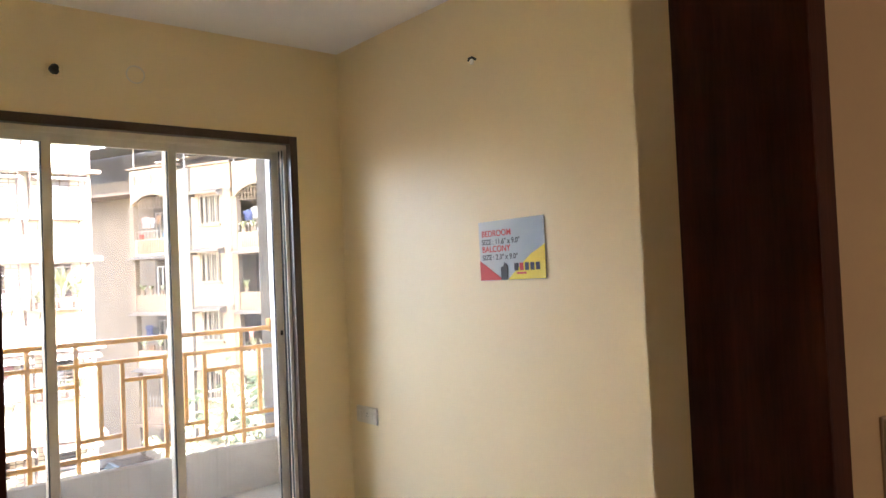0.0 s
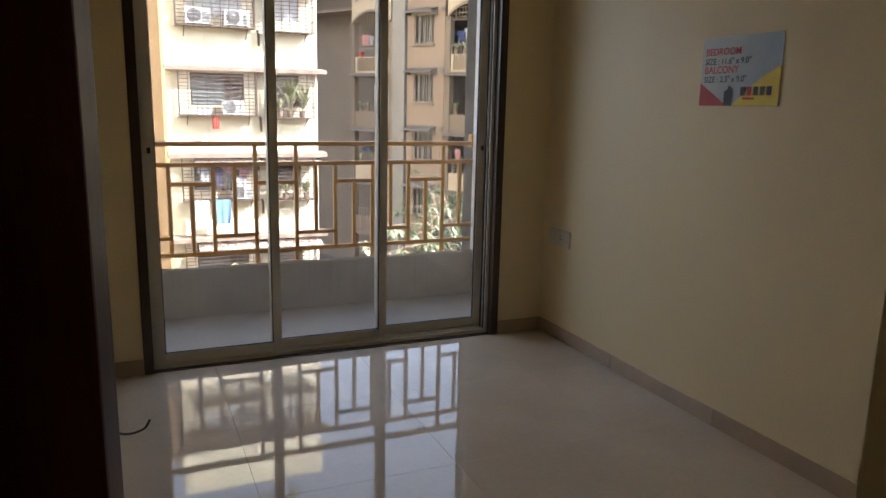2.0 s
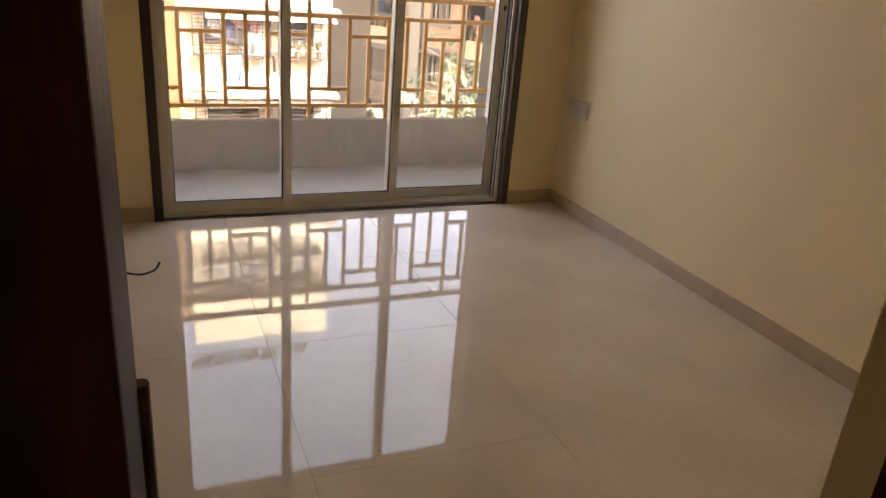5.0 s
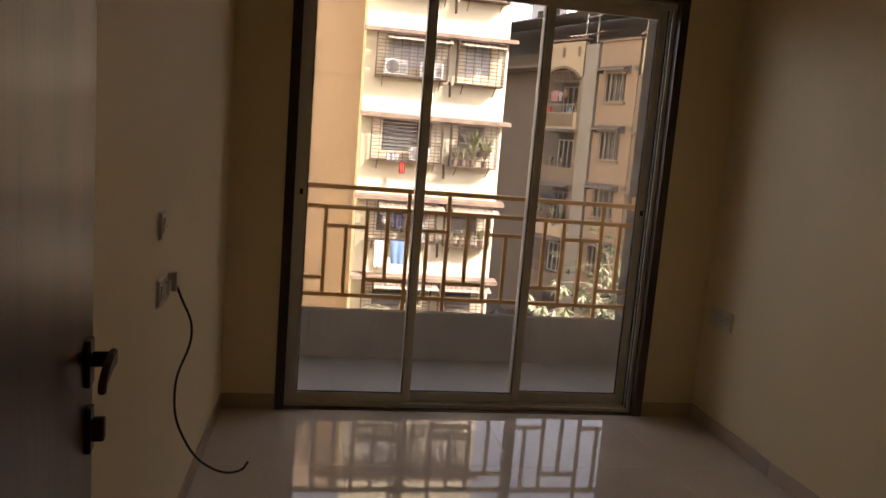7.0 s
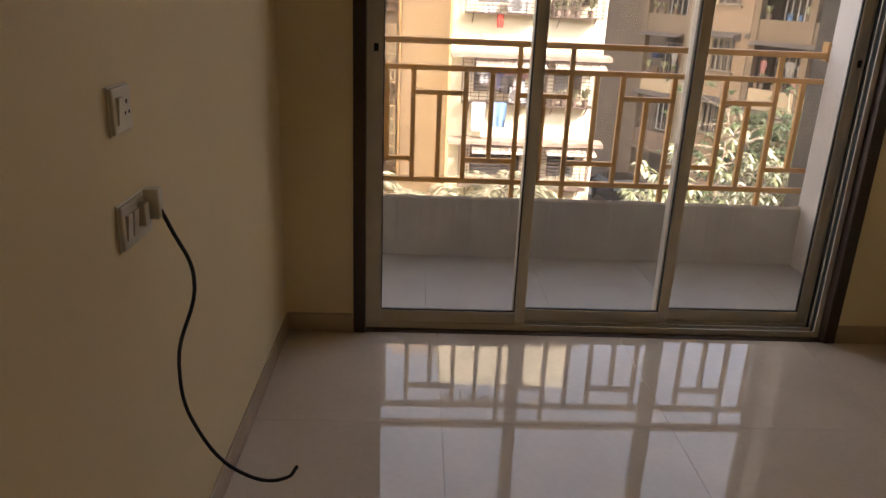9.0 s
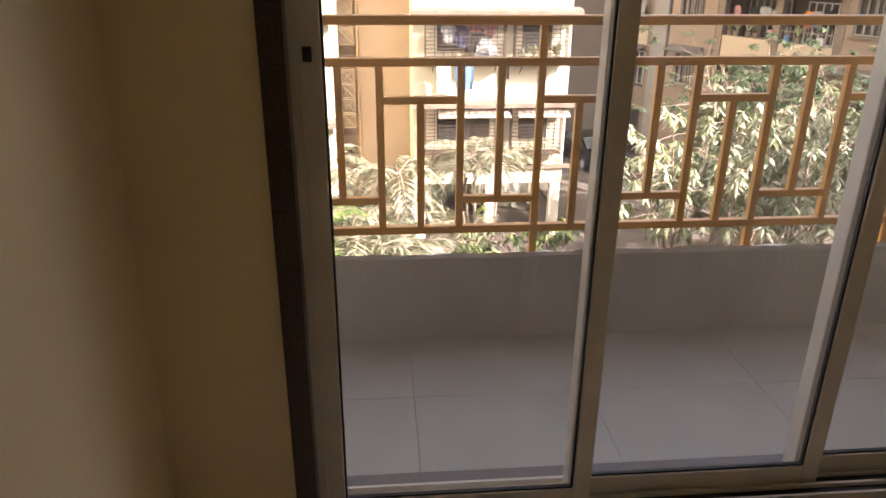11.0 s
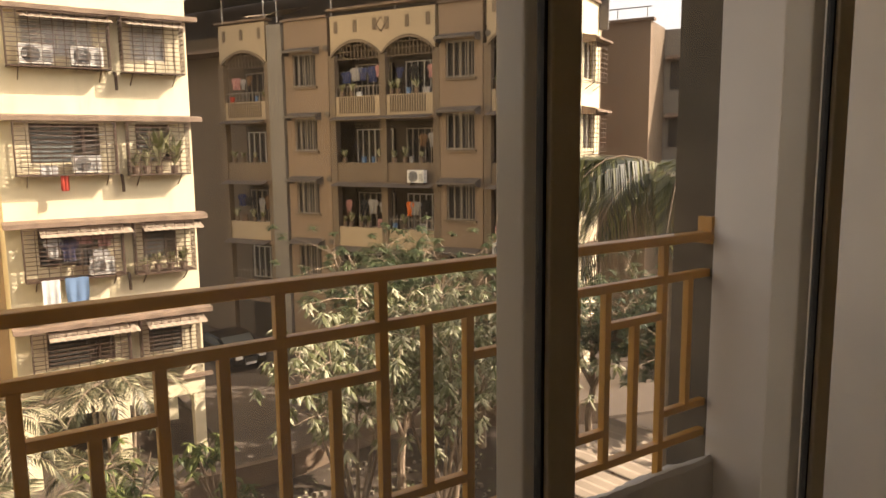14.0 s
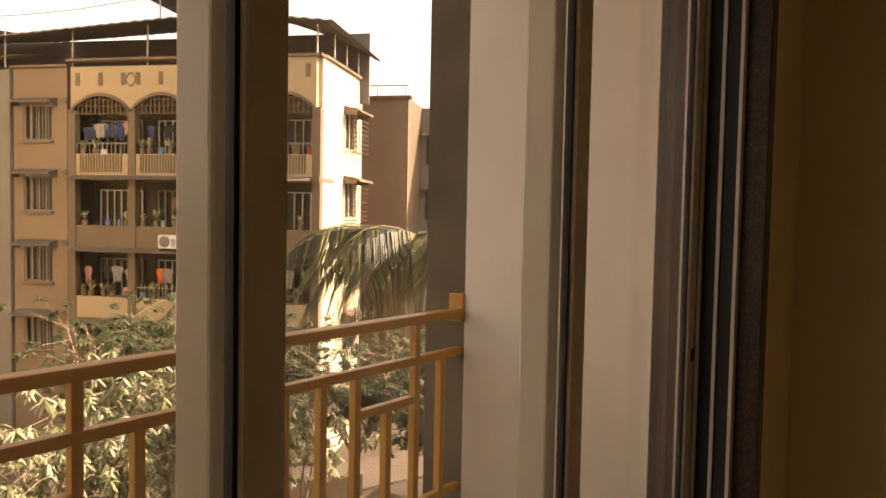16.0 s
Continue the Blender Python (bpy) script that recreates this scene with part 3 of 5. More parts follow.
def cage(x0, x1, z0, z1, y, d=0.5, step=0.125, lip=0.0):
    """A projecting window cage of thin bars with a floor frame."""
    bm = bmesh.new()
    r = 0.01
    n = max(2, round((z1 - z0) / step))
    for k in range(n + 1):
        z = z0 + (z1 - z0) * k / n
        box(bm, x0, x1, y - d - r, y - d + r, z - r, z + r)
        for x in (x0, x1):
            box(bm, x - r, x + r, y - d, y, z - r, z + r)
    m = max(2, round((x1 - x0) / (step * 2.2)))
    for k in range(m + 1):
        x = x0 + (x1 - x0) * k / m
        box(bm, x - r, x + r, y - d - r, y - d + r, z0, z1)
        box(bm, x - r, x + r, y - d, y, z0 - r, z0 + r)
    for k in range(1, 4):
        for x in (x0, x1):
            box(bm, x - r, x + r, y - d * k / 4 - r, y - d * k / 4 + r, z0, z1)
    for x in (x0 + 0.25, x1 - 0.25):
        tube(bm, [(x, y - d + 0.05, z0), (x, y, z0 - 0.32)], 0.018, 0.018, 4)
    return bm


def cage_floor(x0, x1, z0, y, d=0.5):
    return boxes((x0 + 0.03, x1 - 0.03, y - d + 0.02, y - 0.01, z0 + 0.012, z0 + 0.03))


def ac_unit(x, y, z, w=0.82, h=0.55, d=0.3):
    ac = thing("air_conditioner", "off-white outdoor air conditioner with a round fan, on a window cage", "air conditioner", "outdoor units", at=pose(x, y, z))
    part("casing", soft_box(0, w, 0, d, 0.03, h, 0.02), "ac", ac)
    bm = bmesh.new()
    cyl(bm, (w * 0.36, -0.012, h * 0.53), (w * 0.36, 0.004, h * 0.53), h * 0.4, 20)
    fan = part("fan_grille", bm, "ac_dark", ac, "dark round fan grille")
    bm = bmesh.new()
    for k in range(4):
        r = h * (0.08 + 0.085 * k)
        ring = [(w * 0.36 + r * math.cos(q * math.tau / 16), -0.016, h * 0.53 + r * math.sin(q * math.tau / 16)) for q in range(17)]
        for a, b in zip(ring, ring[1:]):
            tube(bm, [a, b], 0.006, 0.006, 3)
    part("guard", bm, "ac", fan)
    part("foot", boxes((w * 0.12, w * 0.2, 0.02, d - 0.02, 0, 0.03)), "ac_dark", ac)
    part("foot", boxes((w * 0.8, w * 0.88, 0.02, d - 0.02, 0, 0.03)), "ac_dark", ac)
    part("side_vent", boxes(*[(w * 0.72, w * 0.94, -0.006, 0.002, h * (0.2 + 0.07 * k), h * (0.23 + 0.07 * k)) for k in range(8)]), "ac_dark", ac)
    return ac


def garment(kind, colour, x, y, z, w, h, seed, group="washing on the cages"):
    """A hanging cloth: a wavy thin sheet folded over a line."""
    rnd = random.Random(seed)
    bm = bmesh.new()
    n, mth = 8, 6
    ph = rnd.random() * 6
    rows = []
    for j in range(mth + 1):
        f = j / mth
        taper = 1 - 0.18 * f * rnd.random() if kind != "shirt" else (1.25 if 0.05 < f < 0.35 else 0.85)
        rows.append([(((i / n) - 0.5) * w * taper, 0.035 * math.sin(i * 1.9 + ph) * (0.3 + f), -h * f + 0.02 * rnd.random()) for i in range(n + 1)])
    for side in (-0.006, 0.006):
        vs = [[bm.verts.new((p[0], p[1] + side, p[2])) for p in r] for r in rows]
        for j in range(mth):
            for i in range(n):
                bm.faces.new((vs[j][i], vs[j][i + 1], vs[j + 1][i + 1], vs[j + 1][i]))
    ob = part(kind, bm, CLOTH[colour], smooth=True)
    ob.matrix_world = pose(x, y, z)
    return tagged(ob, colour.replace("_", "-") + " " + kind.replace("_", " ") + " hung out to dry on a window cage", "laundry", group)


def pot_plant(x, y, z, h, seed, big=False):
    rnd = random.Random(seed)
    p = thing("pot_plant", "leafy green pot plant standing in a window cage", "plant", "pot plants", at=pose(x, y, z))
    bm = bmesh.new()
    tube(bm, [(0, 0, 0), (0, 0, 0.2), (0, 0, 0.23)], 0.09, 0.13, 10)
    part("pot", bm, "slab", p, "terracotta flower pot")
    bm = bmesh.new()
    for k in range(34 if big else 20):
        a = rnd.random() * math.tau
        r = rnd.uniform(0.15, 0.6) * h
        c = Vector((0, 0, 0.2))
        tip = Vector((math.cos(a) * r, math.sin(a) * r, 0.2 + h * rnd.uniform(0.5, 1.0)))
        mid = (c + tip) / 2 + Vector((0, 0, 0.15 * h))
        sd = Vector((-math.sin(a), math.cos(a), 0)) * rnd.uniform(0.035, 0.07)
        v = [bm.verts.new(q) for q in (c, mid - sd, tip, mid + sd)]
        bm.faces.new(v)
    part("leaves", bm, "leaf", p)
    return p


def awning(x0, x1, z, y, d=0.75, drop=0.22):
    bm = bmesh.new()
    n = max(6, round((x1 - x0) / 0.1))
    top, bot = [], []
    for i in range(n + 1):
        x = x0 + (x1 - x0) * i / n
        wv = 0.02 * (i % 2)
        top.append((bm.verts.new((x, y, z + wv)), bm.verts.new((x, y - d, z - drop + wv))))
        bot.append((bm.verts.new((x, y, z + wv - 0.012)), bm.verts.new((x, y - d, z - drop + wv - 0.012))))
    for (a, b), (c, e), (f, g), (h, k) in zip(top, top[1:], bot, bot[1:]):
        bm.faces.new((a, c, e, b))
        bm.faces.new((f, g, k, h))
        bm.faces.new((b, e, k, g))
    return bm


def opening(c):
    """The window's span inside a cage."""
    return (c[0] + 0.4, c[1] - 0.35) if c[1] - c[0] > 2 else (c[0] + 0.3, c[1] - 0.4)


def wing(name, label, x0, x1, y, z1, slabs, cols, depth, overhang=0.22, side_slab=True, open_base=False):
    """A wing of an apartment block facing -y: wall with holes, sunshade slabs, windows, cages."""
    h = thing(name, label, "apartment building", at=pose(0, 0, 0))
    holes = []
    for s in slabs:
        for c in cols:
            holes.append((*opening(c), s - 1.28, s - 0.2))
    base = GZ + (2.05 if open_base else 0)
    part("front_wall", wall_with_holes(x0, x1, base, z1, y, y + 0.24, holes), "facade_cream", h)
    part("side_wall", boxes((x0, x0 + 0.24, y + 0.24, y + depth, base, z1), (x1 - 0.24, x1, y + 0.24, y + depth, base, z1), (x0 + 0.24, x1 - 0.24, y + depth - 0.24, y + depth, base, z1)), "facade_cream", h)
    part("roof", boxes((x0 + 0.24, x1 - 0.24, y + 0.24, y + depth - 0.24, z1 - 0.3, z1 - 0.05)), "slab", h)
    rnd = random.Random(len(name) + int(x1 * 10))
    for k, s in enumerate(slabs):
        bm = bmesh.new()
        nseg = 24
        last = None
        for i in range(nseg + 1):
            x = x0 - 0.05 + (x1 + overhang - x0 + 0.05) * i / nseg
            j1, j2 = 0.03 * noise.noise(Vector((x * 2.1, s, 1))), 0.02 * noise.noise(Vector((x * 3.7, s, 5)))
            cur = [bm.verts.new(q) for q in ((x, y + 0.02, s - 0.09), (x, y - 0.5 + j1, s - 0.13 + j2), (x, y - 0.5 + j1, s + j2), (x, y + 0.02, s + 0.06))]
            if last:
                for q in range(4):
                    bm.faces.new((last[q], last[(q + 1) % 4], cur[(q + 1) % 4], cur[q]))
            else:
                bm.faces.new(cur)
            last = cur
        bm.faces.new(last[::-1])
        part("sunshade", bm, "slab", h, "stained concrete sunshade ledge")
        for q, c in enumerate(cols):
            wu = window_unit(h, *opening(c), s - 1.28, s - 0.2, y, curtain=(s > 5), mullions=3 if c[1] - c[0] > 2 else 1, mat="win_frame" if s > 5 else "grille")
            part("window_cage", cage(c[0], c[1], s - 1.62 - 0.05 * q, s - 0.18, y, 0.55), "grille", h, "rusty projecting steel window cage")
            part("cage_floor", cage_floor(c[0], c[1], s - 1.62 - 0.05 * q, y, 0.55), "grille", h)
            # louvres in half of each opening
            bm = bmesh.new()
            wx0, wx1 = opening(c)
            lx0, lx1 = wx0 + 0.06, wx0 + (wx1 - wx0) * (0.3 if s > 5 else rnd.choice((0.62, 0.94)))
            for t in range(8):
                z = s - 1.24 + t * 0.125
                prism(bm, [(y + 0.03, z), (y + 0.055, z + 0.075), (y + 0.06, z + 0.07), (y + 0.035, z - 0.005)], "x", lx0, lx1)
            part("louvre", bm, "win_frame" if s > 5 else "louvre", wu)
    return h


B1Y = 22.4
SLABS = [11.16, 8.26, 5.36, 2.46, -0.44, -3.34]
b1 = wing("apartment_building", "sunlit cream apartment block with caged windows and stained sunshade ledges", 1.6, 6.72, B1Y, 13.1, SLABS, [(1.98, 4.5), (4.82, 6.5)], 7.5, open_base=True)
part("ledge", boxes((1.6, 6.95, B1Y - 0.12, B1Y + 0.02, -5.62, -5.5)), "slab", b1)
part("base_slab", boxes((1.84, 6.48, B1Y + 0.24, B1Y + 7.26, GZ + 2.06, GZ + 2.2)), "slab", b1)
for px in (1.65, 4.1, 6.35):
    for py in (B1Y + 0.02, B1Y + 3.6, B1Y + 7.1):
        part("stilt", boxes((px, px + 0.34, py, py + 0.34, GZ, GZ + 2.05)), "facade_cream", b1)
part("parking_wall", boxes((1.6, 6.6, B1Y + 7.5, B1Y + 7.7, GZ, GZ + 2.05)), "facade_tan", b1)
for k, s in enumerate((2.46, -0.44, 5.36)):
    bm = bmesh.new()
    for q in range(4):
        za = s - 0.45 - 0.13 * q
        tube(bm, [(2.12, B1Y - 0.3 - 0.07 * q, za), (3.2, B1Y - 0.32 - 0.07 * q, za - 0.12 - 0.04 * q), (4.43, B1Y - 0.3 - 0.07 * q, za - 0.03)], 0.008, 0.008, 4)
    part("clothes_line", bm, "pole", b1, "sagging clothes lines inside the cage")
for k, sl in enumerate(SLABS[:5]):
    bm = bmesh.new()
    tube(bm, [(4.66, B1Y + 0.02, sl - 1.66), (4.66, B1Y - 0.1, sl - 1.68), (4.66, B1Y - 0.16, sl - 1.78), (4.67, B1Y - 0.16, sl - 2.15)], 0.045, 0.045, 8)
    part("waste_pipe", bm, "grille", b1, "short dark waste pipe stub")


def dish_antenna(x, y, z, r, turn):
    """A small satellite dish: shallow bowl, feed arm and mast."""
    d = thing("satellite_dish", "small grey satellite dish on a mast at the roof edge", "satellite dish", "roof dishes", at=pose(x, y, z, 0, 0, turn))
    bm = bmesh.new()
    cyl(bm, (0, 0.06, 0), (0, 0.06, 0.75), 0.025, 8)
    part("mast", bm, "pole", d)
    bm = bmesh.new()
    tilt = Matrix.Translation((0, 0, 0.75)) @ Matrix.Rotation(radians(62), 4, "X")
    rings = []
    for j in range(5):
        q = j / 4
        rings.append([bm.verts.new(tilt @ Vector((r * q * math.cos(i * math.tau / 18), r * 1.08 * q * math.sin(i * math.tau / 18), 0.22 * r * q * q))) for i in range(18)] if j else [bm.verts.new(tilt @ Vector((0, 0, 0)))])
    for i in range(18):
        bm.faces.new((rings[0][0], rings[1][i], rings[1][(i + 1) % 18]))
        for j in range(1, 4):
            bm.faces.new((rings[j][i], rings[j + 1][i], rings[j + 1][(i + 1) % 18], rings[j][(i + 1) % 18]))
    bmesh.ops.solidify(bm, geom=bm.faces[:], thickness=0.012)
    part("bowl", bm, "sheet", d, "dull grey metal bowl")
    bm = bmesh.new()
    tube(bm, [tilt @ Vector((0, -r, 0.2 * r)), tilt @ Vector((0, -0.5 * r, 0.8 * r))], 0.012, 0.012, 5)
    part("feed_arm", bm, "pole", d)


for k, x in enumerate((1.75, 2.55, 3.5, 4.35, 5.5)):
    dish_antenna(x, B1Y + 0.1, 13.1, 0.46, 24 + 9 * math.sin(k * 2.1))
for x0, x1, z in ((2.4, 4.75, -0.6), (5.05, 6.75, -0.6), (2.35, 4.6, 5.2), (4.95, 6.5, 5.2), (2.4, 4.75, -3.5), (5.0, 6.7, -3.5)):
    part("awning", awning(x0, x1, z, B1Y - 0.02), "sheet_light", b1, "faded corrugated awning sheet")
b1l = wing("apartment_building", "sunlit cream wing of the apartment block with caged windows and washing", -8.2, -0.86, 19.85, 13.1, SLABS, [(-3.9, -1.1), (-7.4, -4.6)], 9.0, overhang=0.3)
# recessed stair bay between the wings
bay = thing("stair_bay", "shaded peach stair bay with pierced screen blocks and a drain pipe", "apartment building")
part("wall", boxes((-1.2, 1.6, 25.4, 25.6, GZ, 13.1)), "bay_ochre", bay)
part("pillar", boxes((-0.15, 1.6, 24.9, 25.4, GZ, 13.1)), "bay_ochre", bay)
bm = bmesh.new()
cyl(bm, (-0.22, 24.85, GZ), (-0.22, 24.85, 13.1), 0.05, 8)
part("drain_pipe", bm, "pipe", bay, "painted drain pipe")
for s in SLABS:
    part("landing_edge", boxes((-1.0, -0.15, 25.2, 25.4, s - 1.75, s - 1.45)), "slab", bay)
    for r in range(4):
        za = s - 1.35 + r * 0.52
        fr = 0.04
        bm = boxes((-0.95, -0.45, 25.18, 25.3, za, za + fr), (-0.95, -0.45, 25.18, 25.3, za + 0.46, za + 0.5), (-0.95, -0.91, 25.18, 25.3, za + fr, za + 0.46), (-0.49, -0.45, 25.18, 25.3, za + fr, za + 0.46))
        tube(bm, [(-0.92, 25.24, za + 0.03), (-0.48, 25.24, za + 0.47)], 0.035, 0.035, 4)
        tube(bm, [(-0.92, 25.24, za + 0.47), (-0.48, 25.24, za + 0.03)], 0.035, 0.035, 4)
        for v in bm.verts:
            v.co += Vector((0.1, -0.6, 0))
        part("screen_block", bm, "facade_light", bay, "pierced concrete screen block")

# far block set at an angle, shaded, with arches and balconies
FAR = pose(19.5, 19.9, 0, 0, 0, math.degrees(math.atan2(-0.893, 0.451)))
far = thing("apartment_building", "shaded peach apartment block with arched top balconies and hooded windows", "apartment building", at=FAR)
FL_Z = [4.35, 1.5, -1.35, -4.2]


def hood(x0, x1, z, y, d=0.55):
    bm = bmesh.new()
    prism(bm, [(y, z), (y - d, z - 0.18), (y - d, z - 0.26), (y, z - 0.1)], "x", x0, x1)
    box(bm, x0, x0 + 0.05, y - d * 0.8, y, z - 0.35, z - 0.09)
    box(bm, x1 - 0.05, x1, y - d * 0.8, y, z - 0.35, z - 0.09)
    return bm


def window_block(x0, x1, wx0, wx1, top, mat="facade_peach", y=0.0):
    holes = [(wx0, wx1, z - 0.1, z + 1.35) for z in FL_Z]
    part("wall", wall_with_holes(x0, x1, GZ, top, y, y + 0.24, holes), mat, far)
    for z in FL_Z:
        window_unit(far, wx0, wx1, z - 0.1, z + 1.35, y, curtain=False, mullions=3, mat="far_frame", glazed=False)
        part("hood", hood(wx0 - 0.25, wx1 + 0.25, z + 1.62, y), "hood", far, "sloping concrete window hood")
        part("sill", boxes((wx0 - 0.08, wx1 + 0.08, y - 0.1, y + 0.05, z - 0.2, z - 0.1)), "facade_tan", far)
        bm = bmesh.new()
        for k in range(5):
            xb = wx0 + 0.1 + (wx1 - wx0 - 0.2) * k / 4
            box(bm, xb - 0.01, xb + 0.01, y - 0.06, y - 0.04, z - 0.1, z + 1.35)
        for k in range(2):
            zb = z - 0.05 + k * 1.3
            box(bm, wx0, wx1, y - 0.062, y - 0.038, zb, zb + 0.02)
        part("window_grille", bm, "far_frame", far)
        bm = bmesh.new()
        cyl(bm, (wx1 + 0.6, y - 0.06, z + 1.5), (wx1 + 0.6, y + 0.02, z + 1.5), 0.13, 12)
        part("round_vent", bm, "hood", far, "small round exhaust vent")


def arch_bay(spans, top, y=0.0, depth=1.5):
    """Balcony bays side by side, with arches under the top band and solid parapets below."""
    x0, x1 = spans[0][0], spans[-1][1]
    bm = bmesh.new()
    for a, b in spans:
        n = 14
        spring, rise = 5.5, 0.62
        m = 0.04
        prev = (a + m, spring)
        box(bm, a, a + m, y - 0.05, y + 0.25, spring, top)
        box(bm, b - m, b, y - 0.05, y + 0.25, spring, top)
        for i in range(1, n + 1):
            f = i / n
            x = a + m + (b - a - 2 * m) * f
            z = spring + rise * math.sin(math.pi * f) ** 0.75
            prism(bm, [(prev[0], prev[1]), (x, z), (x, top), (prev[0], top)], "y", y - 0.05, y + 0.25)
            prev = (x, z)
    part("arch_band", bm, "facade_light", far, "pale cream band with round arches")
    for a, b in spans:
        bm = bmesh.new()
        for f in (0.12, 0.5, 0.88) if b - a < 3 else (0.1, 0.42, 0.9):
            xs = a + (b - a) * f
            box(bm, xs - 0.1, xs + 0.1, y - 0.07, y - 0.045, top - 0.75, top - 0.25)
        part("ornament", bm, "facade_tan", far)
        ring = bmesh.new()
        for i in range(14):
            f0, f1 = i / 14, (i + 1) / 14
            q = [(a + 0.04 + (b - a - 0.08) * f, 5.5 + 0.62 * math.sin(math.pi * f) ** 0.75) for f in (f0, f1)]
            prism(ring, [(q[0][0], q[0][1]), (q[1][0], q[1][1]), (q[1][0], q[1][1] - 0.13), (q[0][0], q[0][1] - 0.13)], "y", y - 0.1, y - 0.052)
        part("arch_trim", ring, "facade_tan", far)
        fan = bmesh.new()
        for i in range(13):
            f = (i + 0.5) / 13
            xf = a + 0.1 + (b - a - 0.2) * f
            box(fan, xf - 0.02, xf + 0.02, y + 0.12, y + 0.15, 5.32, 5.5 + 0.6 * math.sin(math.pi * f) ** 0.75)
        for zf in (5.3, 5.6, 5.85):
            inset = 0.1 if zf < 5.5 else (0.16 if zf < 5.7 else 0.42)
            box(fan, a + inset, b - inset, y + 0.1, y + 0.13, zf, zf + 0.04)
        part("arch_screen", fan, "facade_tan", far, "lattice screen filling the arch")
    for a in sorted({v for s in spans for v in s}):
        part("pier", boxes((a - 0.16, a + 0.16, y - 0.02, y + 0.3, GZ, 5.5)), "facade_tan", far)
    for (a, b), (c, e) in zip(spans, spans[1:]):
        dm = bmesh.new()
        for q in range(4):
            p0, p1 = [(b + 0.24 * math.cos(math.pi / 2 * t), 6.62 + 0.3 * math.sin(math.pi / 2 * t)) for t in (q, q + 1)]
            tube(dm, [(p0[0], y - 0.06, p0[1]), (p1[0], y - 0.06, p1[1])], 0.028, 0.028, 4)
        part("diamond", dm, "slab", far, "small diamond ornament")
    # recess shade is put into the colour of this wall and ceiling
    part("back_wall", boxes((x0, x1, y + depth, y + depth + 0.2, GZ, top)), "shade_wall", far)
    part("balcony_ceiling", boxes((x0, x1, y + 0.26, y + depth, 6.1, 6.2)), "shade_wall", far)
    for z in FL_Z[:-1]:
        part("drip_awning", awning(x0 + 0.1, x1 - 0.1, z - 1.5, y - 0.12, 0.45, 0.14), "hood", far, "sagging dark awning sheet")
    for z in FL_Z + [-7.05]:
        part("floor_slab", boxes((x0 - 0.16, x1 + 0.16, y - 0.12, y + depth, z - 1.65, z - 1.47)), "slab", far)
    for k, z in enumerate(FL_Z):
        for q, (a, b) in enumerate(spans):
            part("parapet", boxes((a + 0.16, b - 0.16, y + 0.04, y + 0.16, z - 1.47, z - 0.62)), ("facade_light", "facade_tan", "facade_light", "slab")[k], far)
            if k == 0:
                part("ribbed_panel", boxes(*[(xr, xr + 0.05, y + 0.0, y + 0.04, z - 1.35, z - 0.66) for xr in [a + 0.35 + 0.12 * t for t in range(int((b - a - 0.7) / 0.12))]]), "facade_tan", far)
            window_unit(far, a + 0.35, b - 0.35, z - 0.75, z + 0.85, y + depth - 0.28, mullions=5, mat="win_frame" if (q + k) % 2 else "far_frame", glazed=False)
            bm = bmesh.new()
            nb = 12
            for i in range(nb + 1):
                xb = a + 0.17 + (b - a - 0.34) * i / nb
                box(bm, xb - 0.012, xb + 0.012, y + 0.08, y + 0.104, z - 0.62, (z - 0.05) if k else z - 0.2)
            box(bm, a + 0.16, b - 0.16, y + 0.075, y + 0.11, z - 0.22, z - 0.18)
            if (q + k) % 3 == 0:
                part("balustrade", bm, "far_frame", far)
            else:
                bm.free()


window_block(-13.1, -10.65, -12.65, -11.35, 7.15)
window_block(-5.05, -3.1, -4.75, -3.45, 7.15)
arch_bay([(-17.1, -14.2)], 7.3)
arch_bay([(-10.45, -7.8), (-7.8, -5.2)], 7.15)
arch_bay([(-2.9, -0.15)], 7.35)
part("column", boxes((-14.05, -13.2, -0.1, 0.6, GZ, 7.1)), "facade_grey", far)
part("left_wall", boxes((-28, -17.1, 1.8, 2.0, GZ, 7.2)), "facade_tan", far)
TURN = Matrix.Rotation(radians(90), 4, "Z")


def turned(bm):
    bm.transform(TURN)
    return bm


SIDE_W = [(3.0, 4.4, z - 0.1, z + 1.35) for z in FL_Z]
# side wall keeps the lighter cream; the fronts carry shade in their paint
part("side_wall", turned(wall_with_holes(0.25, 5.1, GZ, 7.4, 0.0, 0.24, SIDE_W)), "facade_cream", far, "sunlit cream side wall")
part("rear_wall", boxes((-28, 0, 5.1, 5.3, GZ, 7.2)), "facade_tan", far)
part("terrace", boxes((-28, -0.24, 0.3, 5.1, 6.2, 6.35)), "slab", far)
for z in FL_Z:
    holder = part("window", turned(boxes((3.0, 4.4, 0.2, 0.24, z - 0.1, z + 1.35))), "room_shade", far)
    part("frame", turned(boxes((3.0, 3.06, 0.06, 0.12, z - 0.1, z + 1.35), (4.34, 4.4, 0.06, 0.12, z - 0.1, z + 1.35), (3.67, 3.73, 0.06, 0.12, z - 0.1, z + 1.35))), "win_frame", holder)
    part("hood", turned(hood(2.75, 4.65, z + 1.62, 0.0, 0.7)), "slab", far, "sloping concrete window hood")
    part("window_cage", turned(cage(2.9, 4.5, z - 0.25, z + 1.3, 0.0, 0.5, 0.2)), "grille", far, "rusty projecting window cage")
for x0, x1 in ((-17.3, -14.0), (-10.6, -5.05), (-3.0, 0.1)):
    part("coping", boxes((x0, x1, -0.16, 0.3, 7.36, 7.46)), "slab", far)
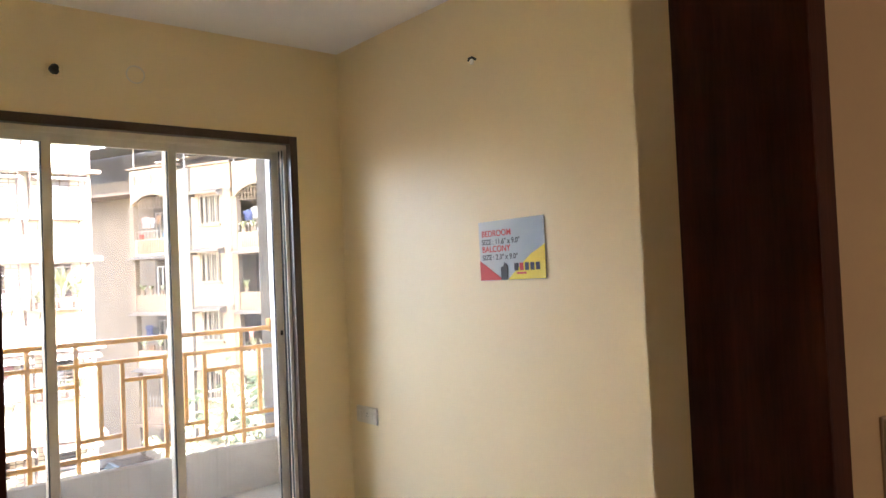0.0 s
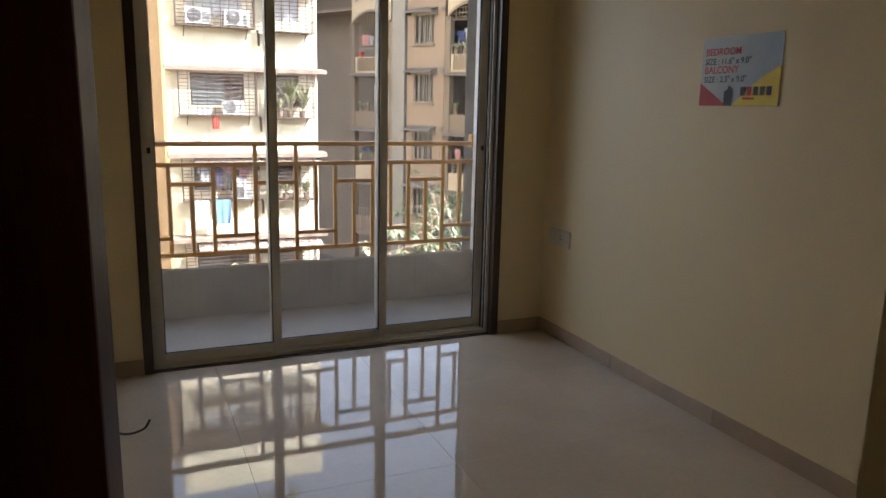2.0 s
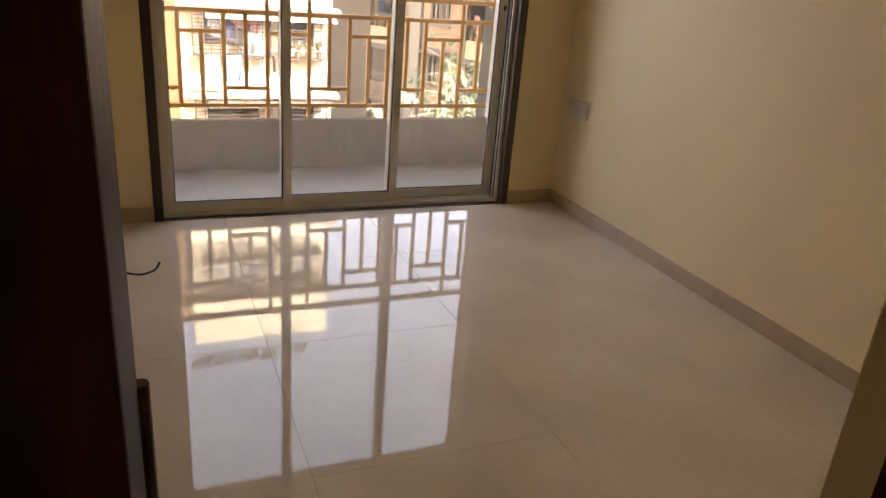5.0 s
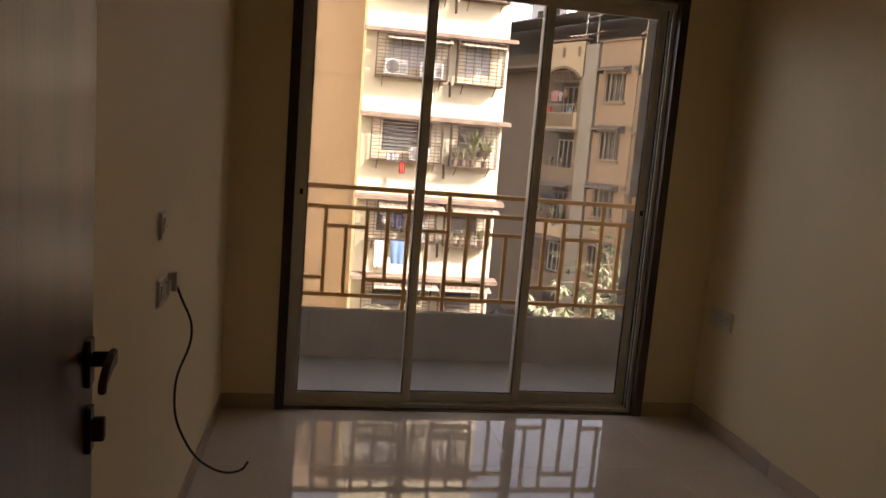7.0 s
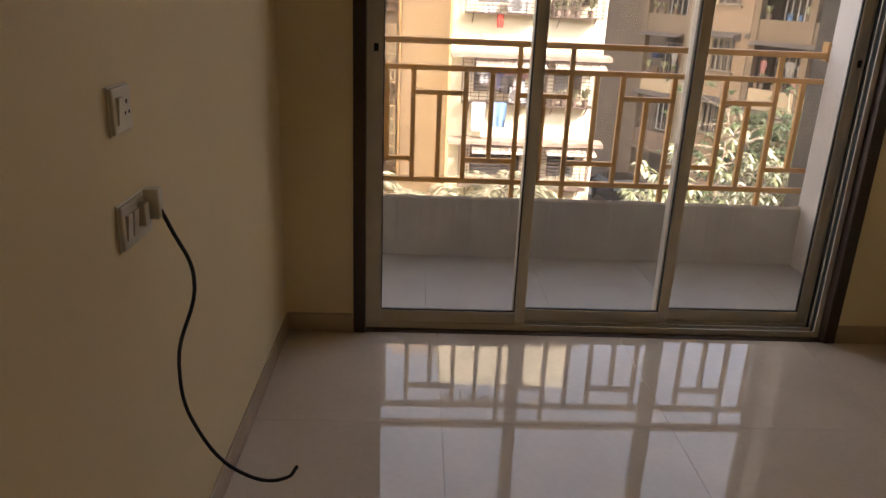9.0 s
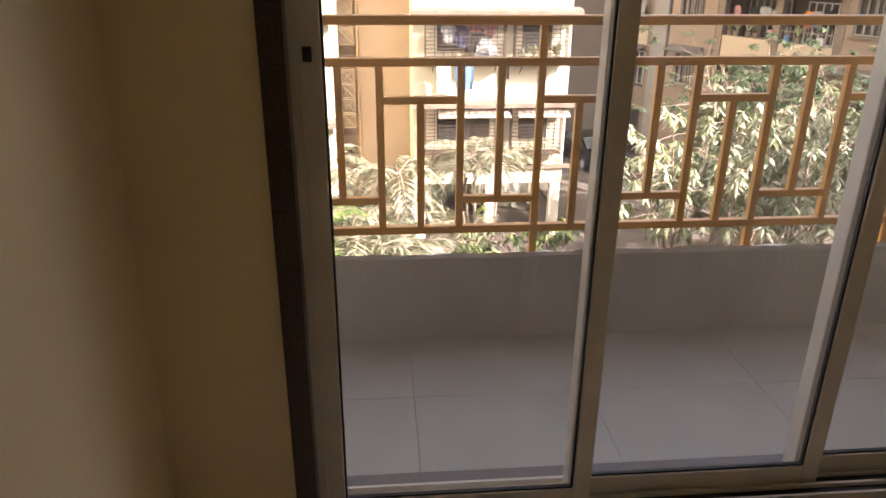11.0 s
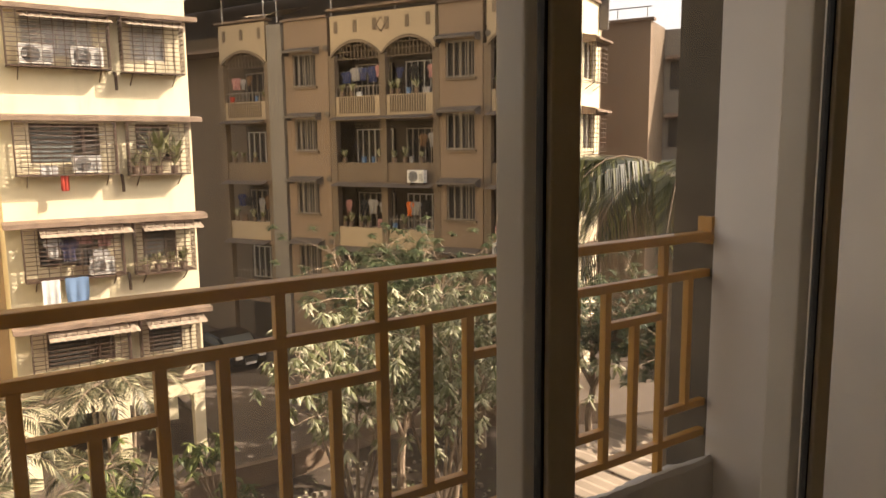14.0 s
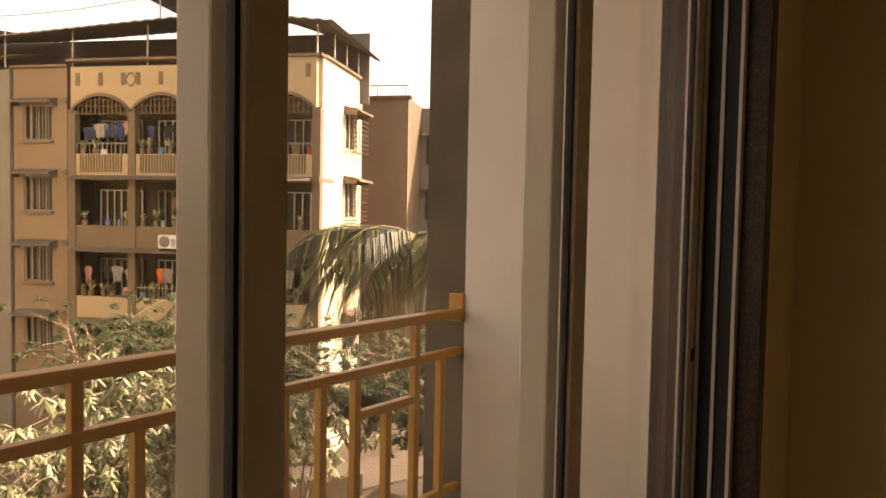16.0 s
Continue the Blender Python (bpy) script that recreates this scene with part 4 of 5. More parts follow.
for x0, x1 in ((-13.2, -10.6), (-5.05, -3.0)):
    part("coping", boxes((x0, x1, -0.12, 0.3, 7.16, 7.26)), "slab", far)
part("coping", boxes((-0.3, 0.12, 0.3, 5.2, 7.4, 7.5)), "slab", far)

# terrace shed on poles
shed = thing("terrace_shed", "dark grey corrugated terrace roof on thin steel poles", "shed", at=FAR)


def sheet_roof(pts, thick=0.05):
    """A corrugated sheet over four corners."""
    a, b, c, d = [Vector(p) for p in pts]
    bm = bmesh.new()
    n = max(8, round((b - a).length / 0.25))
    rows = []
    for i in range(n + 1):
        f = i / n
        up = Vector((0, 0, 0.05 * (i % 2)))
        p, q = a.lerp(b, f) + up, d.lerp(c, f) + up
        rows.append([bm.verts.new(v) for v in (p, q, q - Vector((0, 0, thick)), p - Vector((0, 0, thick)))])
    for r, t in zip(rows, rows[1:]):
        for k in range(4):
            bm.faces.new((r[k], t[k], t[(k + 1) % 4], r[(k + 1) % 4]))
    return bm


part("roof_sheet", sheet_roof([(-19.5, -0.8, 8.5), (-14.2, -0.8, 8.6), (-14.2, 4.8, 9.4), (-19.5, 4.8, 9.4)]), "sheet", shed)
part("roof_sheet", sheet_roof([(-14.0, -0.5, 8.3), (-2.6, -0.6, 9.0), (-2.6, 5.0, 10.0), (-14.0, 5.0, 9.5)]), "sheet", shed)
part("roof_sheet", sheet_roof([(-3.2, -0.6, 8.9), (0.6, -0.6, 8.5), (0.6, 6.0, 8.4), (-3.2, 6.0, 10.4)]), "sheet", shed)
part("ridge_sheet", sheet_roof([(-7.4, 0.5, 9.9), (-5.4, 0.5, 10.9), (-5.4, 4.0, 10.9), (-7.4, 4.0, 9.9)]), "sheet", shed)
part("ridge_sheet", sheet_roof([(-5.4, 0.5, 10.9), (-3.0, 0.5, 10.0), (-3.0, 4.0, 10.0), (-5.4, 4.0, 10.9)]), "sheet", shed)
part("roof_sheet", sheet_roof([(-28, -0.8, 8.35), (-19.3, -0.8, 8.5), (-19.3, 4.8, 9.4), (-28, 4.8, 9.3)]), "sheet", shed)
part("back_sheet", boxes((-28, 0.4, 4.9, 4.98, 6.35, 9.4)), "sheet", shed)
for x in (-25.0, -21.0, -17.0, -14.4, -13.6, -10.5, -7.2, -3.3, -3.0, -0.2):
    bm = bmesh.new()
    cyl(bm, (x, 0.15, 7.2), (x, 0.15, 8.75), 0.04, 6)
    part("pole", bm, "pole", shed)
for x in (-7.0, -5.4, -3.4):
    bm = bmesh.new()
    cyl(bm, (x, 0.7, 8.9), (x, 0.7, 9.95 if x != -5.4 else 10.8), 0.035, 6)
    part("pole", bm, "pole", shed)
for y in (1.5, 3.0, 4.6):
    bm = bmesh.new()
    cyl(bm, (0.0, y, 7.45), (0.0, y, 8.5), 0.04, 6)
    part("pole", bm, "pole", shed)

# block behind, beyond the lit side wall
behind = thing("apartment_building", "tan apartment block with a flat roof behind the palm", "apartment building", at=FAR)
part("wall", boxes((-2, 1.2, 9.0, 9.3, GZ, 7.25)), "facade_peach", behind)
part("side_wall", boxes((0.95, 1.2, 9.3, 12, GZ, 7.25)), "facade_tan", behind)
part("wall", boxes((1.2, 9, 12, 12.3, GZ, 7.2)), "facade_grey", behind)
part("coping", boxes((-2.1, 1.35, 8.85, 9.35, 7.25, 7.37)), "slab", behind)
part("roof_rail", boxes((-2, 1.2, 9.0, 9.04, 7.85, 7.9), *[(x, x + 0.04, 9.0, 9.04, 7.37, 7.85) for x in (-1.5, -0.4, 1.0)]), "pole", behind)
for z in FL_Z[:3]:
    # dark slab on the wall paints the window's shade
    part("window", boxes((1.5, 2.3, 11.95, 12.0, z - 0.1, z + 1.3)), "room_shade", behind)
    part("hood", hood(1.35, 2.45, z + 1.6, 12.0), "slab", behind)

hut = thing("roof_hut", "small pale water-tank hut on the far terrace", "roof hut", at=FAR)
part("wall", boxes((-24.6, -21.4, 5.4, 7.5, 6.9, 11.1)), "balcony_white", hut)
part("roof", boxes((-24.8, -21.2, 5.2, 7.7, 11.1, 11.24)), "slab", hut)
# flat dark panels paint shaded openings on the solid hut wall
part("opening", boxes((-24.0, -23.3, 5.36, 5.4, 9.9, 10.6), (-22.6, -22.0, 5.36, 5.4, 9.9, 10.6)), "room_shade", hut)

bm = bmesh.new()
tube(bm, [(-21.6, 5.6, 11.22), (-17.0, 2.5, 9.98), (-14.5, 2.4, 10.0), (-12.0, 2.3, 10.1), (-9.5, 2.2, 10.35), (-6.2, 2.0, 10.48)], 0.014, 0.014, 4)
wire = part("overhead_cable", bm, "cable")
wire.matrix_world = FAR
tagged(wire, "thin black cable strung from the hut to the shed", "cable")

# ---- wall fittings ----
def socket_plate(name, label, category, m, w, h, rockers, holes):
    """An ivory plate in the xz plane facing -y, with rockers and socket holes."""
    s = thing(name, label, category, at=m)
    body = soft_box(-w / 2, w / 2, -0.011, 0.0, -h / 2, h / 2, 0.004, 2)
    part("cover", body, "plate", s)
    part("box_rim", soft_box(-w / 2 - 0.003, w / 2 + 0.003, -0.004, 0.0, -h / 2 - 0.003, h / 2 + 0.003, 0.001, 1), "plate", s)
    for x in rockers:
        bm = bmesh.new()
        prism(bm, [(-0.011, -0.024), (-0.0135, -0.024), (-0.018, 0.024), (-0.011, 0.024)], "x", x - 0.0105, x + 0.0105)
        part("rocker", bm, "plate", s)
    for x in holes:
        bm = bmesh.new()
        for dx, dz, r in ((0, 0.013, 0.0042), (-0.009, -0.007, 0.0034), (0.009, -0.007, 0.0034)):
            cyl(bm, (x + dx, -0.0116, dz), (x + dx, -0.008, dz), r, 10)
        part("socket_holes", bm, "metal_dark", s, "dark round socket holes")
    return s


FACE_E = Matrix.Rotation(radians(90), 4, "Z")      # plates on the west wall face +x
FACE_W = Matrix.Rotation(radians(-90), 4, "Z")     # plates on the east wall face -x
socket_plate("light_switch", "ivory two-module socket plate on the cream wall", "switch", Matrix.Translation((0.0, -1.548, 1.183)) @ FACE_E, 0.085, 0.082, [-0.018], [0.018])
lower = socket_plate("socket", "ivory switch and socket plate with a loose black cable", "socket", Matrix.Translation((0.0, -1.53, 0.972)) @ FACE_E, 0.145, 0.085, [-0.05, -0.02], [0.012])
part("plug", soft_box(0.035, 0.062, -0.04, -0.01, -0.012, 0.05, 0.004, 2), "plate", lower, "white plug with a black cable")
part("module", soft_box(0.0, 0.022, -0.026, -0.01, -0.015, 0.03, 0.003, 2), "plate", lower, "white raised module")
socket_plate("socket", "ivory five-module switch and socket plate on the cream wall", "socket", Matrix.Translation((W, -0.2, 0.655)) @ FACE_W, 0.225, 0.1, [-0.08, -0.045, 0.06, 0.09], [0.01])
socket_plate("light_switch", "ivory switch plate beside the doorway", "switch", pose(1.25, HALL, 1.27), 0.09, 0.14, [-0.02, 0.02], [])

# loose cable: a sagging curve from the socket
cu = bpy.data.curves.new("cable", "CURVE")
cu.dimensions = "3D"
cu.bevel_depth, cu.bevel_resolution, cu.resolution_u = 0.0042, 3, 8
sp = cu.splines.new("BEZIER")
CABLE = ((0.034, -1.481, 0.985), (0.05, -1.474, 0.94), (0.085, -1.46, 0.83), (0.035, -1.45, 0.62), (0.06, -1.45, 0.46), (0.17, -1.455, 0.335), (0.262, -1.46, 0.335), (0.285, -1.46, 0.365))
sp.bezier_points.add(len(CABLE) - 1)
for bp, c in zip(sp.bezier_points, CABLE):
    bp.co = c
    bp.handle_left_type = bp.handle_right_type = "AUTO"
tmp = bpy.data.objects.new("cable_curve", cu)
scene.collection.objects.link(tmp)
bpy.context.view_layer.update()
me = bpy.data.meshes.new_from_object(tmp.evaluated_get(bpy.context.evaluated_depsgraph_get()))
bpy.data.objects.remove(tmp)
me.materials.clear()
me.materials.append(M["cable"])
tagged(new("cable", me), "loose black power cable hanging curled from the wall socket", "cable")

# stubs in the walls
cap = thing("ceiling_box_cap", "round cream junction box cap with an ivory rim", "junction box", at=pose(1.45, 0, 2.69))
bm = bmesh.new()
cyl(bm, (0, -0.005, 0), (0, 0, 0), 0.042, 24)
part("disc", bm, "cream", cap)
bm = bmesh.new()
rim = [(0.047 * math.cos(k * math.tau / 24), -0.004, 0.047 * math.sin(k * math.tau / 24)) for k in range(24)]
for p, q in zip(rim, rim[1:] + rim[:1]):
    tube(bm, [p, q], 0.004, 0.004, 5)
part("rim", bm, "plate", cap, "ivory plastic rim")
stub = thing("conduit_stub", "open conduit in the wall with a broken plaster edge", "conduit", at=pose(1.045, 0, 2.66))
bm = bmesh.new()
tube(bm, [(0, 0.004, 0), (0.002, -0.015, 0.008), (-0.012, -0.034, -0.004), (0.006, -0.052, -0.024)], 0.026, 0.014, 10)
part("pipe", bm, "metal_dark", stub)
part("plaster_patch", soft_box(-0.04, 0.045, -0.006, 0.0, -0.04, 0.028, 0.003, 1), "cream", stub, "rough cream plaster patch")
wire_stub = thing("wire_stub", "short dark wire stub on a small pale clip in the wall", "wire", at=pose(W, -1.35, 2.63))
bm = bmesh.new()
tube(bm, [(0, 0, 0), (-0.025, 0.004, 0.008), (-0.04, 0.008, 0.0), (-0.044, 0.01, -0.014)], 0.007, 0.005, 6)
part("wire", bm, "cable", wire_stub)
part("clip", soft_box(-0.012, 0.0, 0.012, 0.035, -0.022, 0.006, 0.003, 1), "plate", wire_stub, "pale plastic clip")

# ---- poster ----
def flat(name, color, rough=0.5):
    return material(name, color, rough, 0.05, 8, 90, 0.0)


POSTER = Matrix.Translation((W - 0.0015, -1.548, 1.636)) @ FACE_W @ Matrix.Rotation(radians(-0.6), 4, "Y")
poster = thing("poster", "glossy property poster with room sizes, taped flat to the cream wall", "poster", at=POSTER)
PW, PH = 0.456, 0.3
bm = bmesh.new()
nx, nz = 16, 8
grid = {}
for i in range(nx + 1):
    for j in range(nz + 1):
        x, z = PW * (i / nx - 0.5), PH * (j / nz - 0.5)
        edge = max(abs(x) / (PW / 2), abs(z) / (PH / 2)) ** 8
        grid[i, j] = bm.verts.new((x, -0.0015 - 0.004 * edge * (0.5 + 0.5 * noise.noise(Vector((x * 9, z * 9, 2)))), z))
for i in range(nx):
    for j in range(nz):
        bm.faces.new((grid[i, j], grid[i + 1, j], grid[i + 1, j + 1], grid[i, j + 1]))
paper_mat = bpy.data.materials.new("poster sky print")
paper_mat.use_nodes = True
_nt = paper_mat.node_tree
_tc = _nt.nodes.new("ShaderNodeTexCoord")
_sx = _nt.nodes.new("ShaderNodeSeparateXYZ")
_rp = _nt.nodes.new("ShaderNodeValToRGB")
_rp.color_ramp.elements[0].color, _rp.color_ramp.elements[1].color = (0.7, 0.68, 0.62, 1), (0.3, 0.34, 0.38, 1)
_nz = _nt.nodes.new("ShaderNodeTexNoise")
_nz.inputs["Scale"].default_value = 9
_ad = _nt.nodes.new("ShaderNodeMath")
_ad.operation = "MULTIPLY_ADD"
_ad.inputs[1].default_value = 0.35
_nt.links.new(_tc.outputs["Generated"], _sx.inputs[0])
_nt.links.new(_tc.outputs["Object"], _nz.inputs["Vector"])
_nt.links.new(_nz.outputs["Fac"], _ad.inputs[0])
_nt.links.new(_sx.outputs["X"], _ad.inputs[2])
_nt.links.new(_ad.outputs[0], _rp.inputs[0])
_nt.links.new(_rp.outputs[0], _nt.nodes["Principled BSDF"].inputs["Base Color"])
_nt.nodes["Principled BSDF"].inputs["Roughness"].default_value = 0.35
part("paper", bm, paper_mat, poster, "pale grey sky print")
ink_red, ink_dark, ink_yellow = flat("red ink", (0.55, 0.03, 0.02)), flat("dark ink", (0.03, 0.025, 0.025)), flat("yellow ink", (0.8, 0.62, 0.02))


def shape(name, poly, mat, depth):
    bm = bmesh.new()
    prism(bm, poly, "y", -0.0035 - depth, -0.0032)
    return part(name, bm, mat, poster)


hx, hz = PW / 2 - 0.002, PH / 2 - 0.002
shape("yellow_field", [(-0.03, -hz), (hx, -hz), (hx, 0.015), (0.13, -0.03)], ink_yellow, 0.0026)
shape("red_triangle", [(-hx, -hz), (-0.06, -hz), (-hx, -0.048)], ink_red, 0.0028)
shape("tower_print", [(-0.075, -hz), (-0.03, -hz), (-0.03, -0.075), (-0.05, -0.06), (-0.058, -0.08), (-0.075, -0.085)], ink_dark, 0.003)
# brand mark as plain bars
for k in range(5):
    shape("brand_bar", [(0.02 + k * 0.036, -0.105), (0.046 + k * 0.036, -0.105), (0.046 + k * 0.036, -0.068), (0.02 + k * 0.036, -0.068)], ink_red if k == 1 else ink_dark, 0.0032)
shape("brand_bar", [(0.035, -0.122), (0.1, -0.122), (0.1, -0.113), (0.035, -0.113)], ink_red, 0.0032)


def lettering(text, x, z, size, mat):
    c = bpy.data.curves.new("lettering", "FONT")
    c.body, c.size, c.extrude, c.offset = text, size, 0.0003, 0.0006
    o = bpy.data.objects.new("lettering_curve", c)
    scene.collection.objects.link(o)
    bpy.context.view_layer.update()
    me = bpy.data.meshes.new_from_object(o.evaluated_get(bpy.context.evaluated_depsgraph_get()))
    bpy.data.objects.remove(o)
    me.transform(Matrix.Translation((x, -0.0065, z)) @ Matrix.Rotation(radians(90), 4, "X"))
    me.materials.clear()
    me.materials.append(mat)
    t = new("lettering", me)
    t.parent = poster
    return t


lettering("BEDROOM", -0.205, 0.073, 0.044, ink_red)
lettering('SIZE : 11.6" x 9.0"', -0.205, 0.033, 0.037, ink_dark)
lettering("BALCONY", -0.205, -0.006, 0.044, ink_red)
lettering('SIZE : 2.3" x 9.0"', -0.205, -0.045, 0.037, ink_dark)

# ---- floor tiles and skirting ----
def piece(name, me, parent, x, y, z, rz=0):
    o = new(name, me)
    o.parent = parent
    o.matrix_basis = pose(x, y, z, 0, 0, rz)
    return o


floor = tagged(thing("floor", "polished cream vitrified tile floor with thin joints", "floor"), kind="structure")
cache = {}


def tile_mesh(kind, w, d, h, mat, r=0.0005):
    key = (kind, round(w, 4), round(d, 4))
    if key not in cache:
        bm = boxes((0, w, 0, d, -h, 0))
        top = [e for e in bm.edges if all(v.co.z > -1e-6 for v in e.verts)]
        bmesh.ops.bevel(bm, geom=top, offset=r, segments=1, affect="EDGES")
        cache[key] = mesh_of(kind, bm, mat)
    return cache[key]


def lay(parent, kind, xs, ys, z, h, mat, gap):
    for xa, xb in zip(xs, xs[1:]):
        for ya, yb in zip(ys, ys[1:]):
            piece(kind, tile_mesh(kind, xb - xa - gap, yb - ya - gap, h, mat), parent, xa + gap / 2, ya + gap / 2, z)


TX = [0.0, 0.65, 1.455, 2.26, W]
TY = [HALL - 1.4, HALL - 0.6, -3.5, -3.1, -2.3, -1.5, -0.7, 0.036]
lay(floor, "tile", TX, TY, 0.0, 0.0118, "tile", 0.0009)
bfloor = tagged(thing("balcony_floor", "matt grey balcony floor tiles", "floor"), kind="structure")
lay(bfloor, "tile", [0.0, 0.6, 1.2, 1.8, 2.4, W - 0.016], [0.247, 0.64, BY1 - 0.001], -0.01, 0.0195, "balcony_tile", 0.0009)

skirt = tagged(thing("baseboard", "beige tile skirting along the walls", "baseboard"), kind="structure")


def skirt_mesh(length):
    key = ("skirt", round(length, 4))
    if key not in cache:
        cache[key] = mesh_of("skirting_tile", soft_box(0, length, -0.009, 0, 0.0, 0.085, 0.0025, 1), "skirting")
    return cache[key]


def run(x, y, rz, length, step=0.8):
    k, at = 0, 0.0
    a = radians(rz)
    while at < length - 0.01:
        n = min(step, length - at)
        piece("skirting_tile", skirt_mesh(n - 0.0015), skirt, x + math.cos(a) * at, y + math.sin(a) * at, 0.0005, rz)
        at += n


run(0.01, 0.0, 0, WL - 0.011)
run(WR + 0.001, 0.0, 0, W - WR - 0.011)
run(W, 0.0, -90, D - 0.001)
run(0.0, -D + 0.001, 90, D - 0.002)
run(W - 0.001, -D, 180, W - DR - 0.01)

# ---- things on the blocks ----
def on_cage(s, q=0):
    return s - 1.62 - 0.05 * q + 0.032


ac_unit(2.25, B1Y - 0.5, on_cage(5.36))
ac_unit(3.5, B1Y - 0.5, on_cage(5.36))
ac_unit(3.35, B1Y - 0.48, on_cage(2.46), 0.72, 0.5)
ac_unit(3.55, B1Y - 0.48, on_cage(-0.44), 0.7, 0.5)
ac_unit(-2.3, 19.85 - 0.5, on_cage(2.46), 0.95, 0.75)
ac_unit(-3.3, 19.85 - 0.5, on_cage(5.36))
for k, (x, h) in enumerate(((5.3, 0.6), (5.65, 1.2), (6.1, 1.05), (5.0, 0.45))):
    pot_plant(x, B1Y - 0.33, on_cage(2.46, 1), h, 20 + k, h > 0.7)
for k, (x, h) in enumerate(((5.1, 0.35), (5.45, 0.5), (5.8, 0.45), (6.2, 0.5))):
    pot_plant(x, B1Y - 0.33, on_cage(-0.44, 1), h, 40 + k)
Y1 = B1Y - 0.46
for k, a in enumerate((("towel", "red", 3.12, Y1, 0.82, 0.22, 0.42), ("towel", "white", 2.75, Y1, 1.1, 0.45, 0.3), ("shirt", "white", 2.7, Y1, -0.9, 0.4, 0.5), ("shirt", "pink", 3.5, Y1, -0.8, 0.5, 0.3), ("shirt", "pink", 4.0, Y1, -0.85, 0.4, 0.35), ("shirt", "navy", 3.1, Y1, -0.95, 0.4, 0.6), ("trousers", "white", 2.55, Y1 - 0.14, -2.02, 0.45, 0.95), ("towel", "blue", 3.2, Y1 - 0.14, -2.0, 0.6, 0.85), ("shirt", "white", 3.9, Y1, -1.3, 0.35, 0.5), ("shirt", "black", 3.4, Y1, -1.2, 0.4, 0.5))):
    garment(*a, seed=100 + k)
Y2 = 19.85 - 0.46
for k, a in enumerate((("shirt", "yellow_green", -2.95, Y2, 2.1, 0.42, 0.75), ("shirt", "green", -2.3, Y2, 2.0, 0.5, 0.4), ("shirt", "blue", -1.8, Y2, 2.0, 0.45, 0.4), ("shirt", "white", -3.1, Y2, -0.85, 0.4, 0.42), ("shirt", "navy", -2.55, Y2, -0.85, 0.4, 0.6), ("shirt", "white", -2.1, Y2, -0.9, 0.45, 0.55), ("shirt", "blue", -1.75, Y2, -0.85, 0.4, 0.75), ("shirt", "pink", -1.4, Y2, -0.7, 0.35, 0.3), ("shirt", "pink", -2.6, Y2, 1.6, 0.4, 0.3))):
    garment(*a, seed=200 + k)
# clothes on the far balconies
rnd = random.Random(7)
for a, b, z in ((-10.2, -8.0, -1.35), (-7.5, -5.4, -1.35), (-10.2, -8.0, 4.35), (-7.5, -5.4, 4.35), (-7.5, -5.4, 1.5), (-16.8, -14.5, 4.35), (-16.8, -14.5, -1.35), (-2.6, -0.4, -1.35)):
    for k in range(5):
        if rnd.random() < 0.3:
            continue
        x = a + (b - a) * (k + 0.3 + 0.4 * rnd.random()) / 5
        colour = rnd.choice(("grey", "grey", "navy", "black", "brown", "pink"))
        if z == -1.35 and a == -7.5 and k == 1:
            colour = "orange"
        g = garment("shirt", colour, 0, 0, 0, rnd.uniform(0.3, 0.55), rnd.uniform(0.4, 0.8), rnd.randint(0, 999), "washing on the balconies")
        g.matrix_world = FAR @ pose(x, 0.45, z + rnd.uniform(0.45, 0.7))
        g["label"] = colour + " shirt hung out to dry on a shaded balcony"

rnd = random.Random(21)
for a, b in ((-10.2, -8.0), (-7.6, -5.4), (-16.8, -14.5), (-2.7, -0.4)):
    for z in FL_Z[:3]:
        x = a + 0.1
        while x < b - 0.15:
            kind = rnd.choice(("pot", "pot", "tub", "gap", "crate"))
            w = rnd.uniform(0.2, 0.36)
            base = z - 0.62
            if kind == "pot":
                p = pot_plant(0, 0, 0, rnd.uniform(0.3, 0.55), rnd.randint(0, 9999))
                p.matrix_world = FAR @ pose(x + w / 2, 0.1, base)
                tagged(p, "small leafy pot plant on a balcony parapet", "plant", "balcony pot plants")
            elif kind == "tub":
                bm = bmesh.new()
                tube(bm, [(0, 0, 0), (0, 0, 0.22), (0, 0, 0.26)], w * 0.33, w * 0.45, 10)
                o = part("bucket", bm, CLOTH[rnd.choice(("blue", "white", "red", "grey"))])
                o.matrix_world = FAR @ pose(x + w / 2, 0.1, base)
                tagged(o, "small plastic bucket standing on a balcony parapet", "bucket", "balcony buckets")
            elif kind == "crate":
                o = part("box", soft_box(-w / 2, w / 2, -0.07, 0.07, 0, rnd.uniform(0.18, 0.4), 0.012, 1), CLOTH[rnd.choice(("brown", "grey", "white", "pink"))])
                o.matrix_world = FAR @ pose(x + w / 2, 0.1, base)
                tagged(o, "old carton box standing on a balcony parapet", "box", "balcony boxes")
            x += w + rnd.uniform(0.05, 0.35)
for x, z in ((-6.4, 1.5), (-2.5, -1.35)):
    u = ac_unit(0, 0, 0, 0.8, 0.55)
    u.matrix_world = FAR @ pose(x, -0.42, z - 1.47)
    tagged(u, "off-white outdoor air conditioner on a balcony ledge")
    part("bracket", boxes((0.05, 0.1, 0.0, 0.5, -0.05, 0.0), (0.7, 0.75, 0.0, 0.5, -0.05, 0.0)), "grille", u)
debris = thing("loose_sheets", "loose pale roofing sheets lying across the far terrace", "roofing sheets", at=FAR)
